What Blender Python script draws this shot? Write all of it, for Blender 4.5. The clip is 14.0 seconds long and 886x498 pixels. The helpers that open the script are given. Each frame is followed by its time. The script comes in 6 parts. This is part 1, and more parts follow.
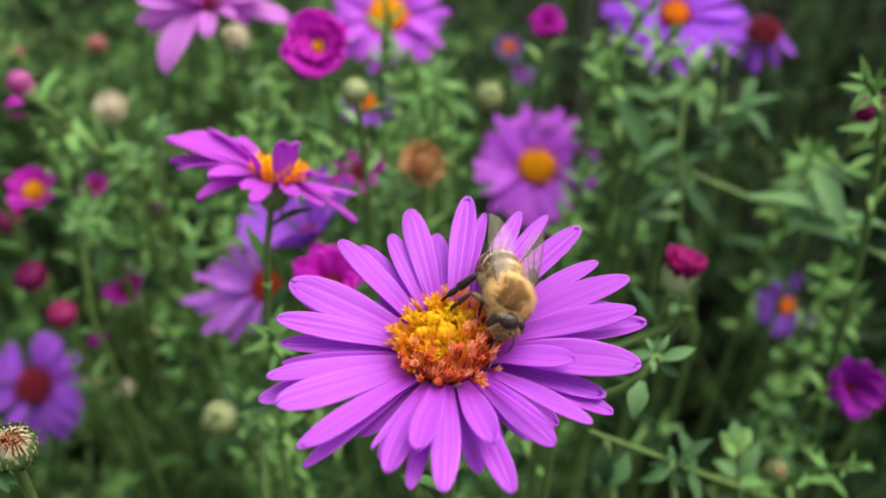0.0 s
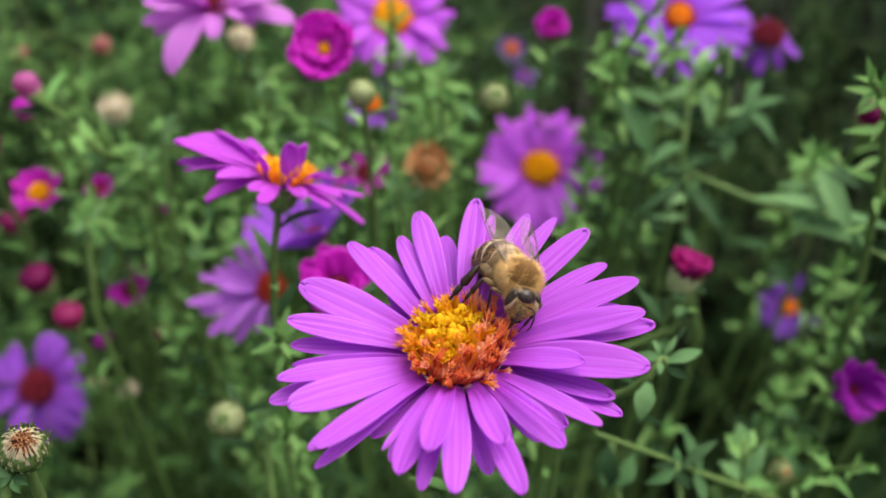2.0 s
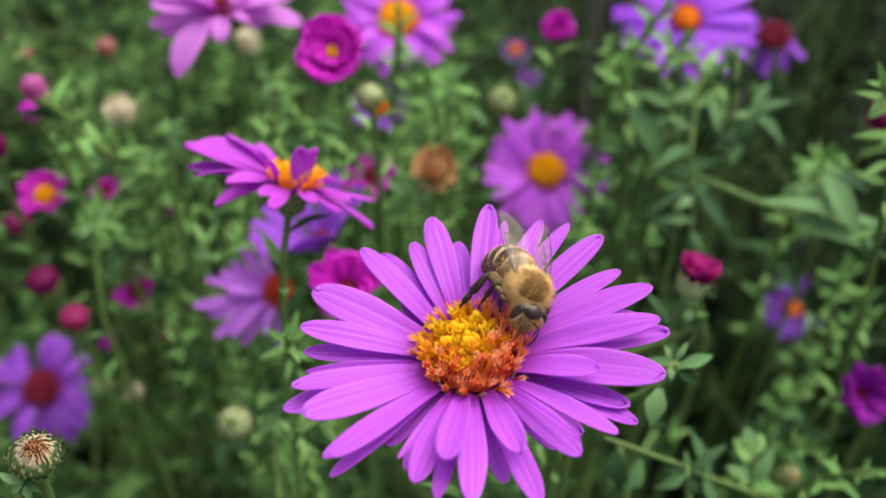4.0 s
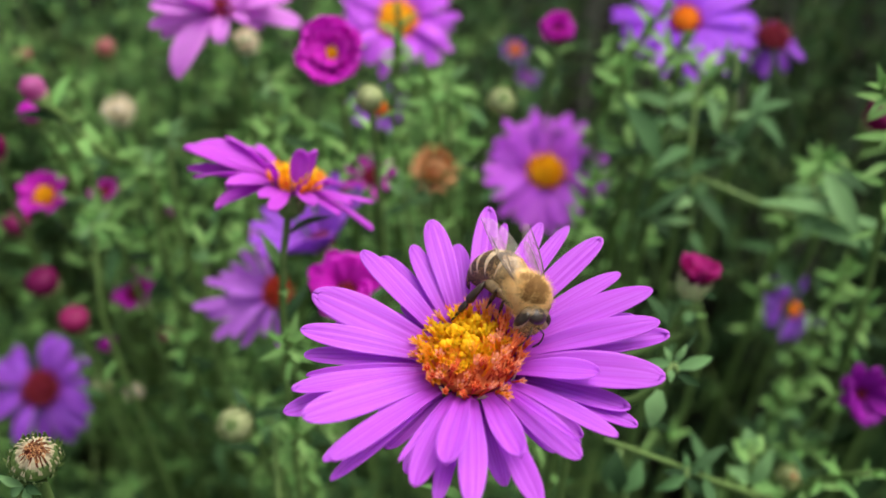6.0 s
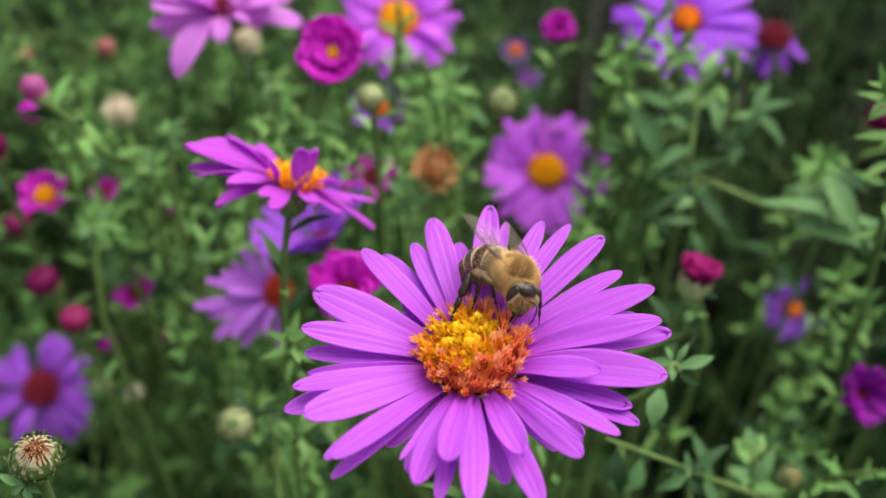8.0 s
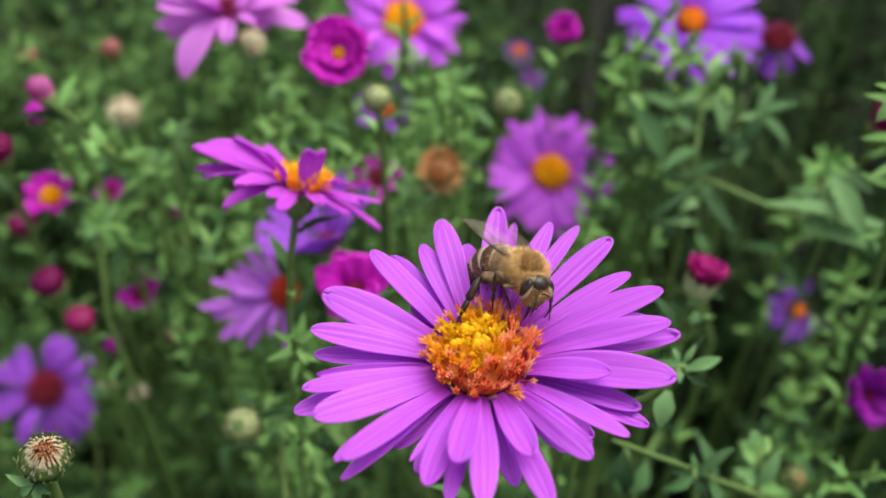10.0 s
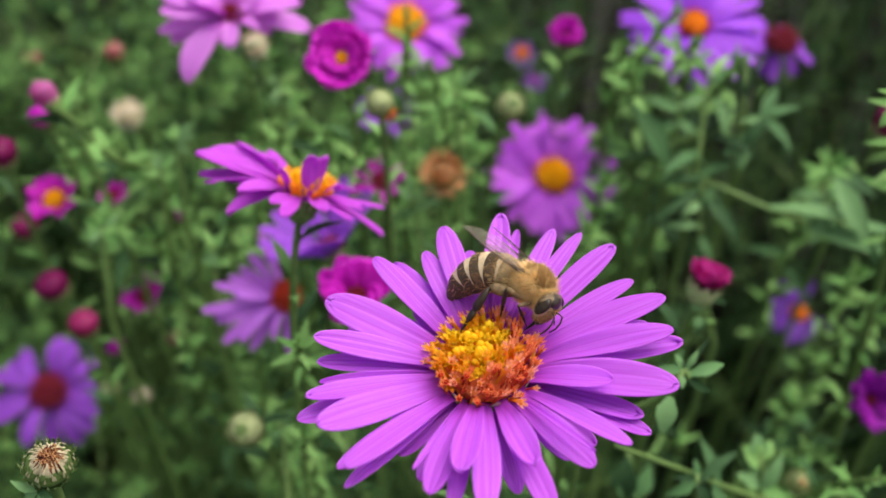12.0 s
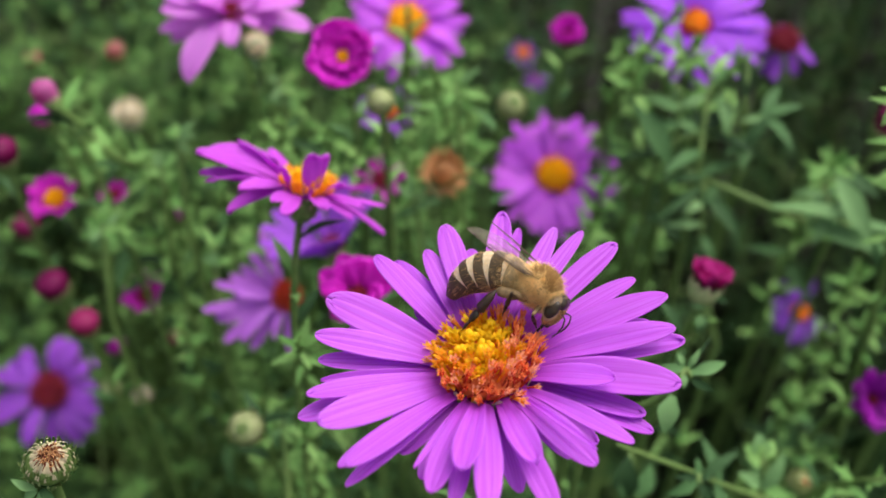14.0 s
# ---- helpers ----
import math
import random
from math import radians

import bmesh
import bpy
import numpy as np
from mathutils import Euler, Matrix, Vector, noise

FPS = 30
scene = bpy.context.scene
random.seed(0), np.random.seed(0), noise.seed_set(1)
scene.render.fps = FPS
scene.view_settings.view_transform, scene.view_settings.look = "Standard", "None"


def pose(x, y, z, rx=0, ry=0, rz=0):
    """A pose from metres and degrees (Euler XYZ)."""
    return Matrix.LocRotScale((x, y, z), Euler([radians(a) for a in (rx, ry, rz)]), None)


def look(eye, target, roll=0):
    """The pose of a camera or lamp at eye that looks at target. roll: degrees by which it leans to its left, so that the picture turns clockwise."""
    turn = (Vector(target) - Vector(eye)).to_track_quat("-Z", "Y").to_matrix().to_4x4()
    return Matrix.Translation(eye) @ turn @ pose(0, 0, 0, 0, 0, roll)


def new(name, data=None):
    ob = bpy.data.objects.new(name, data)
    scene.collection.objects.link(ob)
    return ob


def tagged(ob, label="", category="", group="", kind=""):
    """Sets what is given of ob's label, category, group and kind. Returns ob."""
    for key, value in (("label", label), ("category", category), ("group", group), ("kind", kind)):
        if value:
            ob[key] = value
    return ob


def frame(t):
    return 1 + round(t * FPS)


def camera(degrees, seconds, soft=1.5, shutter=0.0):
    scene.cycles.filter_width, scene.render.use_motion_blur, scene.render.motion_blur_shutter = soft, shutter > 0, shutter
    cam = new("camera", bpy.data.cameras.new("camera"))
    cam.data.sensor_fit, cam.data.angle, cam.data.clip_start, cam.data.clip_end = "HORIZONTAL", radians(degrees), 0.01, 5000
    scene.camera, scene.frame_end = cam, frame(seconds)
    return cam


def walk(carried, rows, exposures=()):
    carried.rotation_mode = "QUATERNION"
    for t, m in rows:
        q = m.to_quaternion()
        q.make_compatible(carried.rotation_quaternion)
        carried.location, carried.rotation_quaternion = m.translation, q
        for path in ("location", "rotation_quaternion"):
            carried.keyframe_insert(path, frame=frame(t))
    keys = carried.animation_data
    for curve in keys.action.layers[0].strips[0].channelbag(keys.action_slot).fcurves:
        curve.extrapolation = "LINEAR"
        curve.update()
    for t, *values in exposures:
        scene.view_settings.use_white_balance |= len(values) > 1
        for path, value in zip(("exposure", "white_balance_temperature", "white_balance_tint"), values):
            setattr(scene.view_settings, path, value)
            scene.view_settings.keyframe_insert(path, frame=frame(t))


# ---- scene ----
cam = camera(58, 14.0, soft=1.7)
cam.data.dof.use_dof = True
cam.data.dof.focus_distance = 0.0835
cam.data.dof.aperture_fstop = 16.0
PATH = [
    (0.0, pose(0.002514, -0.000627, 0.618856, 54.9620, 0.0960, -0.0489)),
    (0.5, pose(0.002451, -0.000795, 0.618626, 54.9788, 0.0820, -0.0651)),
    (1.0, pose(0.002432, -0.000812, 0.618432, 55.0184, 0.1005, -0.0496)),
    (1.5, pose(0.002112, -0.000873, 0.618661, 55.0710, 0.0558, -0.0207)),
    (2.0, pose(0.001540, -0.000791, 0.619138, 55.0279, 0.0480, 0.0053)),
    (2.5, pose(0.000887, -0.000777, 0.619401, 55.0522, 0.0302, 0.0304)),
    (3.0, pose(0.000320, -0.000566, 0.619710, 54.9975, 0.0359, 0.0433)),
    (5.5, pose(0.000020, 0.000077, 0.619472, 54.9493, -0.0173, -0.0230)),
    (6.0, pose(0.000006, 0.000062, 0.619924, 54.9282, -0.0065, -0.0307)),
    (6.5, pose(-0.000010, 0.000057, 0.620026, 54.9836, -0.0124, -0.0213)),
    (7.0, pose(0.000123, 0.000144, 0.620286, 54.9276, -0.0017, 0.0181)),
    (7.5, pose(-0.000000, -0.000000, 0.620000, 54.9999, -0.0002, -0.0004)),
    (8.0, pose(-0.000091, -0.000020, 0.619633, 54.9975, -0.0121, 0.0043)),
    (10.5, pose(-0.000969, 0.000047, 0.619774, 55.0621, 0.0027, 0.1393)),
    (11.0, pose(-0.000913, 0.000114, 0.620040, 55.0843, 0.0191, 0.1914)),
    (11.5, pose(-0.000794, 0.000247, 0.620244, 55.1056, 0.0831, 0.2620)),
    (12.0, pose(-0.000938, 0.000307, 0.620425, 55.0507, 0.0866, 0.2590)),
    (12.5, pose(-0.000855, 0.000283, 0.620399, 55.0586, 0.1222, 0.3194)),
    (13.0, pose(-0.000954, 0.000447, 0.620184, 55.0386, 0.1386, 0.3136)),
    (13.5, pose(-0.000714, 0.000431, 0.620068, 55.0636, 0.1564, 0.3707)),
    (14.0, pose(-0.000994, 0.000398, 0.620083, 55.0674, 0.1097, 0.3137)),
]
walk(cam, PATH)

# ---- world and sun ----
world = bpy.data.worlds.new("sky")
scene.world = world
world.use_nodes = True
wn = world.node_tree.nodes
sky = wn.new("ShaderNodeTexSky")
sky.sky_type = "NISHITA"
sky.sun_disc = False
sky.sun_elevation = radians(62)
sky.sun_rotation = radians(75)
sky.dust_density = 4.0
wn["Background"].inputs["Strength"].default_value = 0.135
veil = wn.new("ShaderNodeHueSaturation")  # thin cloud: the sky's blue is half washed out
veil.inputs["Saturation"].default_value = 0.5
world.node_tree.links.new(sky.outputs["Color"], veil.inputs["Color"])
world.node_tree.links.new(veil.outputs["Color"], wn["Background"].inputs["Color"])

sun_data = bpy.data.lights.new("sun", "SUN")
sun_data.energy, sun_data.angle, sun_data.color = 2.2, radians(52), (1.0, 0.97, 0.92)
sun = new("sun", sun_data)
sun.matrix_world = look((0.50, 0.30, 2.2), (0, 0.15, 0.5))
scene.view_settings.exposure = 0.60

# ---- materials ----


class Nodes:
    """A small builder of node materials."""

    def __init__(self, name):
        self.mat = bpy.data.materials.new(name)
        self.mat.use_nodes = True
        self.tree = self.mat.node_tree
        self.bsdf = self.tree.nodes["Principled BSDF"]
        self.out = self.tree.nodes["Material Output"]

    def add(self, kind, **inputs):
        n = self.tree.nodes.new(kind)
        for k, v in inputs.items():
            n.inputs[k.replace("_", " ")].default_value = v
        return n

    def link(self, a, b):
        self.tree.links.new(a, b)

    def noise(self, vec, scale, detail=3.0, stretch=None):
        if stretch:
            m = self.add("ShaderNodeMapping")
            m.inputs["Scale"].default_value = stretch
            self.link(vec, m.inputs["Vector"])
            vec = m.outputs["Vector"]
        n = self.add("ShaderNodeTexNoise", Scale=scale, Detail=detail)
        self.link(vec, n.inputs["Vector"])
        return n.outputs["Fac"]

    def ramp(self, fac, stops):
        r = self.add("ShaderNodeValToRGB")
        e = r.color_ramp.elements
        while len(e) < len(stops):
            e.new(0.5)
        for el, (p, c) in zip(e, stops):
            el.position, el.color = p, (*c, 1)
        self.link(fac, r.inputs["Fac"])
        return r.outputs["Color"]

    def mix(self, fac, a, b, mode="MIX"):
        m = self.tree.nodes.new("ShaderNodeMix")
        m.data_type, m.blend_type = "RGBA", mode
        for sock, v in ((m.inputs[0], fac), (m.inputs[6], a), (m.inputs[7], b)):
            if isinstance(v, bpy.types.NodeSocket):
                self.link(v, sock)
            else:
                sock.default_value = v if not isinstance(v, tuple) else (*v, 1)
        return m.outputs[2]

    def math(self, op, a, b):
        m = self.tree.nodes.new("ShaderNodeMath")
        m.operation = op
        for sock, v in zip(m.inputs, (a, b)):
            if isinstance(v, bpy.types.NodeSocket):
                self.link(v, sock)
            else:
                sock.default_value = v
        return m.outputs[0]

    def bump(self, height, strength, distance):
        b = self.add("ShaderNodeBump", Strength=strength, Distance=distance)
        self.link(height, b.inputs["Height"])
        self.link(b.outputs["Normal"], self.bsdf.inputs["Normal"])

    def finish(self, color, rough=0.6, translucent=0.0, spec=0.3, back=None):
        if isinstance(color, tuple):
            self.bsdf.inputs["Base Color"].default_value = (*color, 1)
        else:
            self.link(color, self.bsdf.inputs["Base Color"])
        self.bsdf.inputs["Roughness"].default_value = rough
        self.bsdf.inputs["Specular IOR Level"].default_value = spec
        if translucent:
            t = self.add("ShaderNodeBsdfTranslucent")
            if back:
                color = self.mix(1.0, color, back, "MULTIPLY")
            if isinstance(color, tuple):
                t.inputs["Color"].default_value = (*color, 1)
            else:
                self.link(color, t.inputs["Color"])
            m = self.add("ShaderNodeMixShader", Fac=translucent)
            self.link(self.bsdf.outputs[0], m.inputs[1])
            self.link(t.outputs[0], m.inputs[2])
            self.link(m.outputs[0], self.out.inputs["Surface"])
        return self.mat

    def object_coords(self):
        return self.add("ShaderNodeTexCoord").outputs["Object"]

    def random(self):
        return self.add("ShaderNodeObjectInfo").outputs["Random"]

    def island(self):
        return self.add("ShaderNodeNewGeometry").outputs["Random Per Island"]


def petal_material(name, pale, deep, rough=0.5):
    """Ray petals: fine streaks along them, two darker veins, a pale rim and a deeper foot."""
    n = Nodes(name)
    c = n.object_coords()
    streak = n.noise(c, 1.0, 4.0, (60, 2600, 0))
    broad = n.noise(c, 160.0, 2.0)
    col = n.ramp(streak, [(0.30, tuple(v * 0.7 + w * 0.3 for v, w in zip(deep, pale))), (0.52, pale)])
    col = n.mix(n.math("MULTIPLY", broad, 0.35), col, tuple(min(1, v * 1.25 + 0.02) for v in pale))
    across = n.add("ShaderNodeAttribute")
    across.attribute_name = "across"
    v = n.math("ABSOLUTE", across.outputs["Fac"], 0.0)
    vein = n.add("ShaderNodeMapRange", From_Min=0.0, From_Max=0.09, To_Min=0.48, To_Max=0.0)
    n.link(n.math("ABSOLUTE", n.math("SUBTRACT", v, 0.28), 0.0), vein.inputs["Value"])
    col = n.mix(vein.outputs[0], col, deep)
    rim = n.add("ShaderNodeMapRange", From_Min=0.82, From_Max=1.0, To_Min=0.0, To_Max=0.45)
    n.link(v, rim.inputs["Value"])
    col = n.mix(rim.outputs[0], col, tuple(min(1, w * 1.1 + 0.10) for w in pale))
    split = n.add("ShaderNodeSeparateXYZ")
    n.link(c, split.inputs[0])
    # deeper foot: pigment, and the shade beside the disc put into the colour
    foot = n.add("ShaderNodeMapRange", From_Min=0.0, From_Max=0.0060, To_Min=0.75, To_Max=0.0)
    n.link(split.outputs["X"], foot.inputs["Value"])
    col = n.mix(foot.outputs[0], col, deep)
    col = n.mix(n.math("MULTIPLY", n.random(), 0.28), col, deep)
    n.bump(streak, 0.12, 0.0002)
    return n.finish(col, rough, 0.50, 0.32, (1.0, 0.55, 1.0))


def leaf_material(name, light, dark, rough=0.6, through_light=0.18):
    n = Nodes(name)
    c = n.object_coords()
    rnd = n.math("FRACT", n.math("ADD", n.island(), n.random()), 0.0)
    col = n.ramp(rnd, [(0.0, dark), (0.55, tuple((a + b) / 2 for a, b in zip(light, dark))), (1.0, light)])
    spots = n.noise(c, 900.0, 3.0)
    col = n.mix(n.math("MULTIPLY", spots, 0.4), col, tuple(v * 0.7 for v in light))
    n.bump(spots, 0.3, 0.0003)
    return n.finish(col, rough, through_light, 0.12)


def plain_material(name, a, b, scale=800.0, rough=0.6, translucent=0.0, spec=0.3, bump=0.3):
    n = Nodes(name)
    f = n.noise(n.object_coords(), scale, 4.0)
    col = n.ramp(f, [(0.3, a), (0.7, b)])
    col = n.mix(n.math("MULTIPLY", n.random(), 0.3), col, a)
    if bump:
        n.bump(f, bump, 0.0002)
    return n.finish(col, rough, translucent, spec)


M_PETAL = petal_material("petal_orchid", (0.68, 0.165, 0.88), (0.49, 0.020, 0.60))
M_PETAL_ROSE = petal_material("petal_rose_purple", (0.72, 0.12, 0.79), (0.52, 0.045, 0.60))
M_PETAL_VIOLET = petal_material("petal_violet", (0.48, 0.13, 0.76), (0.32, 0.05, 0.58))
M_PETAL_MAGENTA = petal_material("petal_magenta", (0.84, 0.022, 0.72), (0.62, 0.008, 0.52))
M_PETAL_SOFT = petal_material("petal_soft_violet", (0.70, 0.26, 0.86), (0.54, 0.13, 0.72))
M_PETAL_PALE = petal_material("petal_pale_orchid", (0.86, 0.36, 0.90), (0.68, 0.12, 0.70))
M_PETAL_PINK = petal_material("petal_pink", (0.52, 0.04, 0.20), (0.32, 0.012, 0.11))
M_PETAL_BLUSH = petal_material("petal_blush", (0.78, 0.28, 0.55), (0.55, 0.10, 0.35))
M_PETAL_CRIMSON = petal_material("petal_crimson", (0.38, 0.01, 0.16), (0.20, 0.004, 0.08))
M_PETAL_BLUE = petal_material("petal_blue_violet", (0.26, 0.06, 0.52), (0.16, 0.025, 0.36))
M_PETAL_LILAC = petal_material("petal_lilac", (0.80, 0.195, 0.97), (0.64, 0.085, 0.85))
M_PETAL_CLEAR = petal_material("petal_clear_violet", (0.58, 0.13, 0.94), (0.44, 0.06, 0.80))
M_PETAL_CERISE = petal_material("petal_cerise", (0.70, 0.02, 0.34), (0.44, 0.008, 0.20))
M_PETAL_PEACH = petal_material("petal_peach", (0.66, 0.30, 0.26), (0.46, 0.16, 0.14))
M_PETAL_PURPLE = petal_material("petal_deep_purple", (0.50, 0.02, 0.54), (0.30, 0.006, 0.34))
M_YELLOW = plain_material("floret_yellow", (1.0, 0.64, 0.010), (1.0, 0.80, 0.03), 600, 0.55, 0.55, bump=0.1)
M_ORANGE = plain_material("floret_orange", (1.0, 0.42, 0.02), (1.0, 0.58, 0.06), 1500, 0.6, 0.5)
M_CORAL = plain_material("floret_coral", (1.0, 0.36, 0.16), (1.0, 0.60, 0.38), 1500, 0.6, 0.45)
M_FLAME = plain_material("floret_flame", (0.95, 0.21, 0.05), (1.0, 0.43, 0.17), 1500, 0.6, 0.45)
M_RED = plain_material("floret_red", (0.52, 0.035, 0.022), (0.85, 0.13, 0.04), 1500, 0.6, 0.35)
M_DISC_RED = plain_material("disc_dark_red", (0.17, 0.008, 0.025), (0.30, 0.02, 0.04), 700, 0.7)
# the near-black end of leaf_green stands in for shade between the leaves
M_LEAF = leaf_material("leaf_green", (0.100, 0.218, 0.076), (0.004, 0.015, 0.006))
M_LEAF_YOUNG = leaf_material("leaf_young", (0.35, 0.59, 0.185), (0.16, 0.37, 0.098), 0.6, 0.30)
M_LEAF_PALE = leaf_material("leaf_pale", (0.24, 0.42, 0.165), (0.11, 0.24, 0.085), 0.55, 0.28)
M_STEM = plain_material("stem_green", (0.09, 0.16, 0.04), (0.17, 0.26, 0.07), 500, 0.6)
# lower stems: the shade inside the bed is put into this near-black colour
M_STEM_SHADED = plain_material("stem_shaded", (0.008, 0.007, 0.004), (0.022, 0.018, 0.010), 400, 0.9, spec=0.1)
M_CALYX = plain_material("calyx_green", (0.10, 0.18, 0.045), (0.24, 0.32, 0.10), 900, 0.6)
M_BRACT_TIP = plain_material("bract_cream", (0.44, 0.36, 0.20), (0.70, 0.60, 0.40), 1500, 0.7)
M_BUD_GREEN = plain_material("bud_green", (0.32, 0.38, 0.15), (0.54, 0.56, 0.29), 900, 0.7)
M_CREAM = plain_material("bud_cream", (0.80, 0.68, 0.48), (0.92, 0.84, 0.66), 900, 0.7)
M_DRY = plain_material("dry_brown", (0.40, 0.17, 0.06), (0.66, 0.36, 0.17), 700, 0.8)
M_BUD_CORE = plain_material("bud_red_brown", (0.14, 0.03, 0.02), (0.34, 0.12, 0.05), 1500, 0.8)
# soil colour lowered to near black, standing in for shade under the leaves
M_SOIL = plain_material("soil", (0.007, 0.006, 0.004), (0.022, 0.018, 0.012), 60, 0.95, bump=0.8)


def bee_material(name, a, b, scale=2500, rough=0.5, spec=0.4):
    return plain_material(name, a, b, scale, rough, 0.0, spec, 0.2)


M_CHITIN = bee_material("chitin_dark", (0.014, 0.009, 0.006), (0.045, 0.029, 0.016), rough=0.35)
M_TERGITE = bee_material("tergite_brown", (0.062, 0.042, 0.022), (0.125, 0.086, 0.046), 5000, rough=0.6, spec=0.2)
M_TERGITE_PALE = bee_material("tergite_greyish", (0.20, 0.14, 0.065), (0.44, 0.33, 0.17), 1200, rough=0.7, spec=0.15)
M_BAND = bee_material("band_cream", (0.66, 0.50, 0.29), (0.84, 0.69, 0.45), rough=0.8, spec=0.1)
M_THORAX = bee_material("thorax_brown", (0.12, 0.055, 0.012), (0.22, 0.11, 0.026), rough=0.7, spec=0.15)
M_FUR = bee_material("fur_tan", (0.88, 0.48, 0.14), (1.0, 0.71, 0.31), 1200, 0.7)
M_FUR_DARK = bee_material("fur_brown", (0.21, 0.105, 0.026), (0.36, 0.19, 0.055), 1200, 0.7)
M_FACE = bee_material("face_tan", (0.11, 0.072, 0.036), (0.26, 0.18, 0.095), rough=0.7)
M_EYE = bee_material("eye_black", (0.014, 0.009, 0.005), (0.045, 0.028, 0.015), rough=0.3, spec=0.3)
M_LEG = bee_material("leg_dark", (0.012, 0.008, 0.005), (0.055, 0.033, 0.017), 1500, rough=0.42, spec=0.3)
M_FEMUR = bee_material("leg_tan", (0.09, 0.058, 0.028), (0.27, 0.18, 0.085), 1800, rough=0.65, spec=0.2)
M_EYE_RIM = bee_material("eye_rim_tan", (0.36, 0.24, 0.12), (0.56, 0.42, 0.24), 1500, 0.7)
M_VEIN = bee_material("wing_vein", (0.05, 0.03, 0.015), (0.10, 0.06, 0.03))


def wing_material():
    n = Nodes("wing_membrane")
    n.bsdf.inputs["Base Color"].default_value = (0.55, 0.45, 0.36, 1)
    n.bsdf.inputs["Roughness"].default_value = 0.22
    n.bsdf.inputs["Specular IOR Level"].default_value = 0.7
    f = n.noise(n.object_coords(), 900.0, 3.0)
    n.bump(f, 0.4, 0.0002)
    t = n.add("ShaderNodeBsdfTransparent")
    t.inputs["Color"].default_value = (0.95, 0.92, 0.90, 1)
    m = n.add("ShaderNodeMixShader", Fac=0.15)
    n.link(t.outputs[0], m.inputs[1])
    n.link(n.bsdf.outputs[0], m.inputs[2])
    n.link(m.outputs[0], n.out.inputs["Surface"])
    return n.mat


M_WING = wing_material()

# ---- mesh helpers ----


def make_mesh(name, verts, faces, mats, index=None, smooth=True):
    me = bpy.data.meshes.new(name)
    me.from_pydata([tuple(v) for v in verts], [], [tuple(f) for f in faces])
    for m in mats if isinstance(mats, (list, tuple)) else [mats]:
        me.materials.append(m)
    if index is not None:
        me.polygons.foreach_set("material_index", np.asarray(index, dtype=np.int32))
    me.polygons.foreach_set("use_smooth", np.full(len(me.polygons), smooth))
    me.update()
    return me


def part(name, me, parent, m=None, label=""):
    ob = new(name, me)
    ob.parent = parent
    if m is not None:
        ob.matrix_basis = m
    if label:
        tagged(ob, label)
    return ob


def thing(name, m, label, category, group=""):
    ob = new(name)
    ob.empty_display_size = 0.005
    ob.matrix_basis = m
    return tagged(ob, label, category, group)


def axes(origin, z, x_hint):
    """A pose with its z axis along z, its x axis near x_hint."""
    z = Vector(z).normalized()
    x = Vector(x_hint) - z * Vector(x_hint).dot(z)
    if x.length < 1e-6:
        x = z.orthogonal()
    x.normalize()
    y = z.cross(x)
    m = Matrix((x, y, z)).transposed().to_4x4()
    m.translation = Vector(origin)
    return m


def tube(points, radii, sides=7):
    """A closed tube along points: vertices and faces."""
    pts = [Vector(p) for p in points]
    verts, faces = [], []
    ref = Vector((1, 0, 0))
    for i, p in enumerate(pts):
        d = (pts[min(i + 1, len(pts) - 1)] - pts[max(i - 1, 0)]).normalized()
        u = ref - d * ref.dot(d)
        if u.length < 1e-4:
            u = d.orthogonal()
        u.normalize()
        ref = u
        w = d.cross(u)
        for k in range(sides):
            a = 2 * math.pi * k / sides
            verts.append(p + (u * math.cos(a) + w * math.sin(a)) * radii[i])
    for i in range(len(pts) - 1):
        for k in range(sides):
            a, b = i * sides + k, i * sides + (k + 1) % sides
            faces.append((a, b, b + sides, a + sides))
    faces.append(tuple(range(sides))[::-1])
    faces.append(tuple(range((len(pts) - 1) * sides, len(pts) * sides)))
    return verts, faces


def bezier(a, b, c, d, n):
    a, b, c, d = (Vector(v) for v in (a, b, c, d))
    out = []
    for i in range(n):
        t = i / (n - 1)
        s = 1 - t
        out.append(a * s ** 3 + b * 3 * s * s * t + c * 3 * s * t * t + d * t ** 3)
    return out


def smooth01(a, b, x):
    t = min(1.0, max(0.0, (x - a) / (b - a)))
    return t * t * (3 - 2 * t)


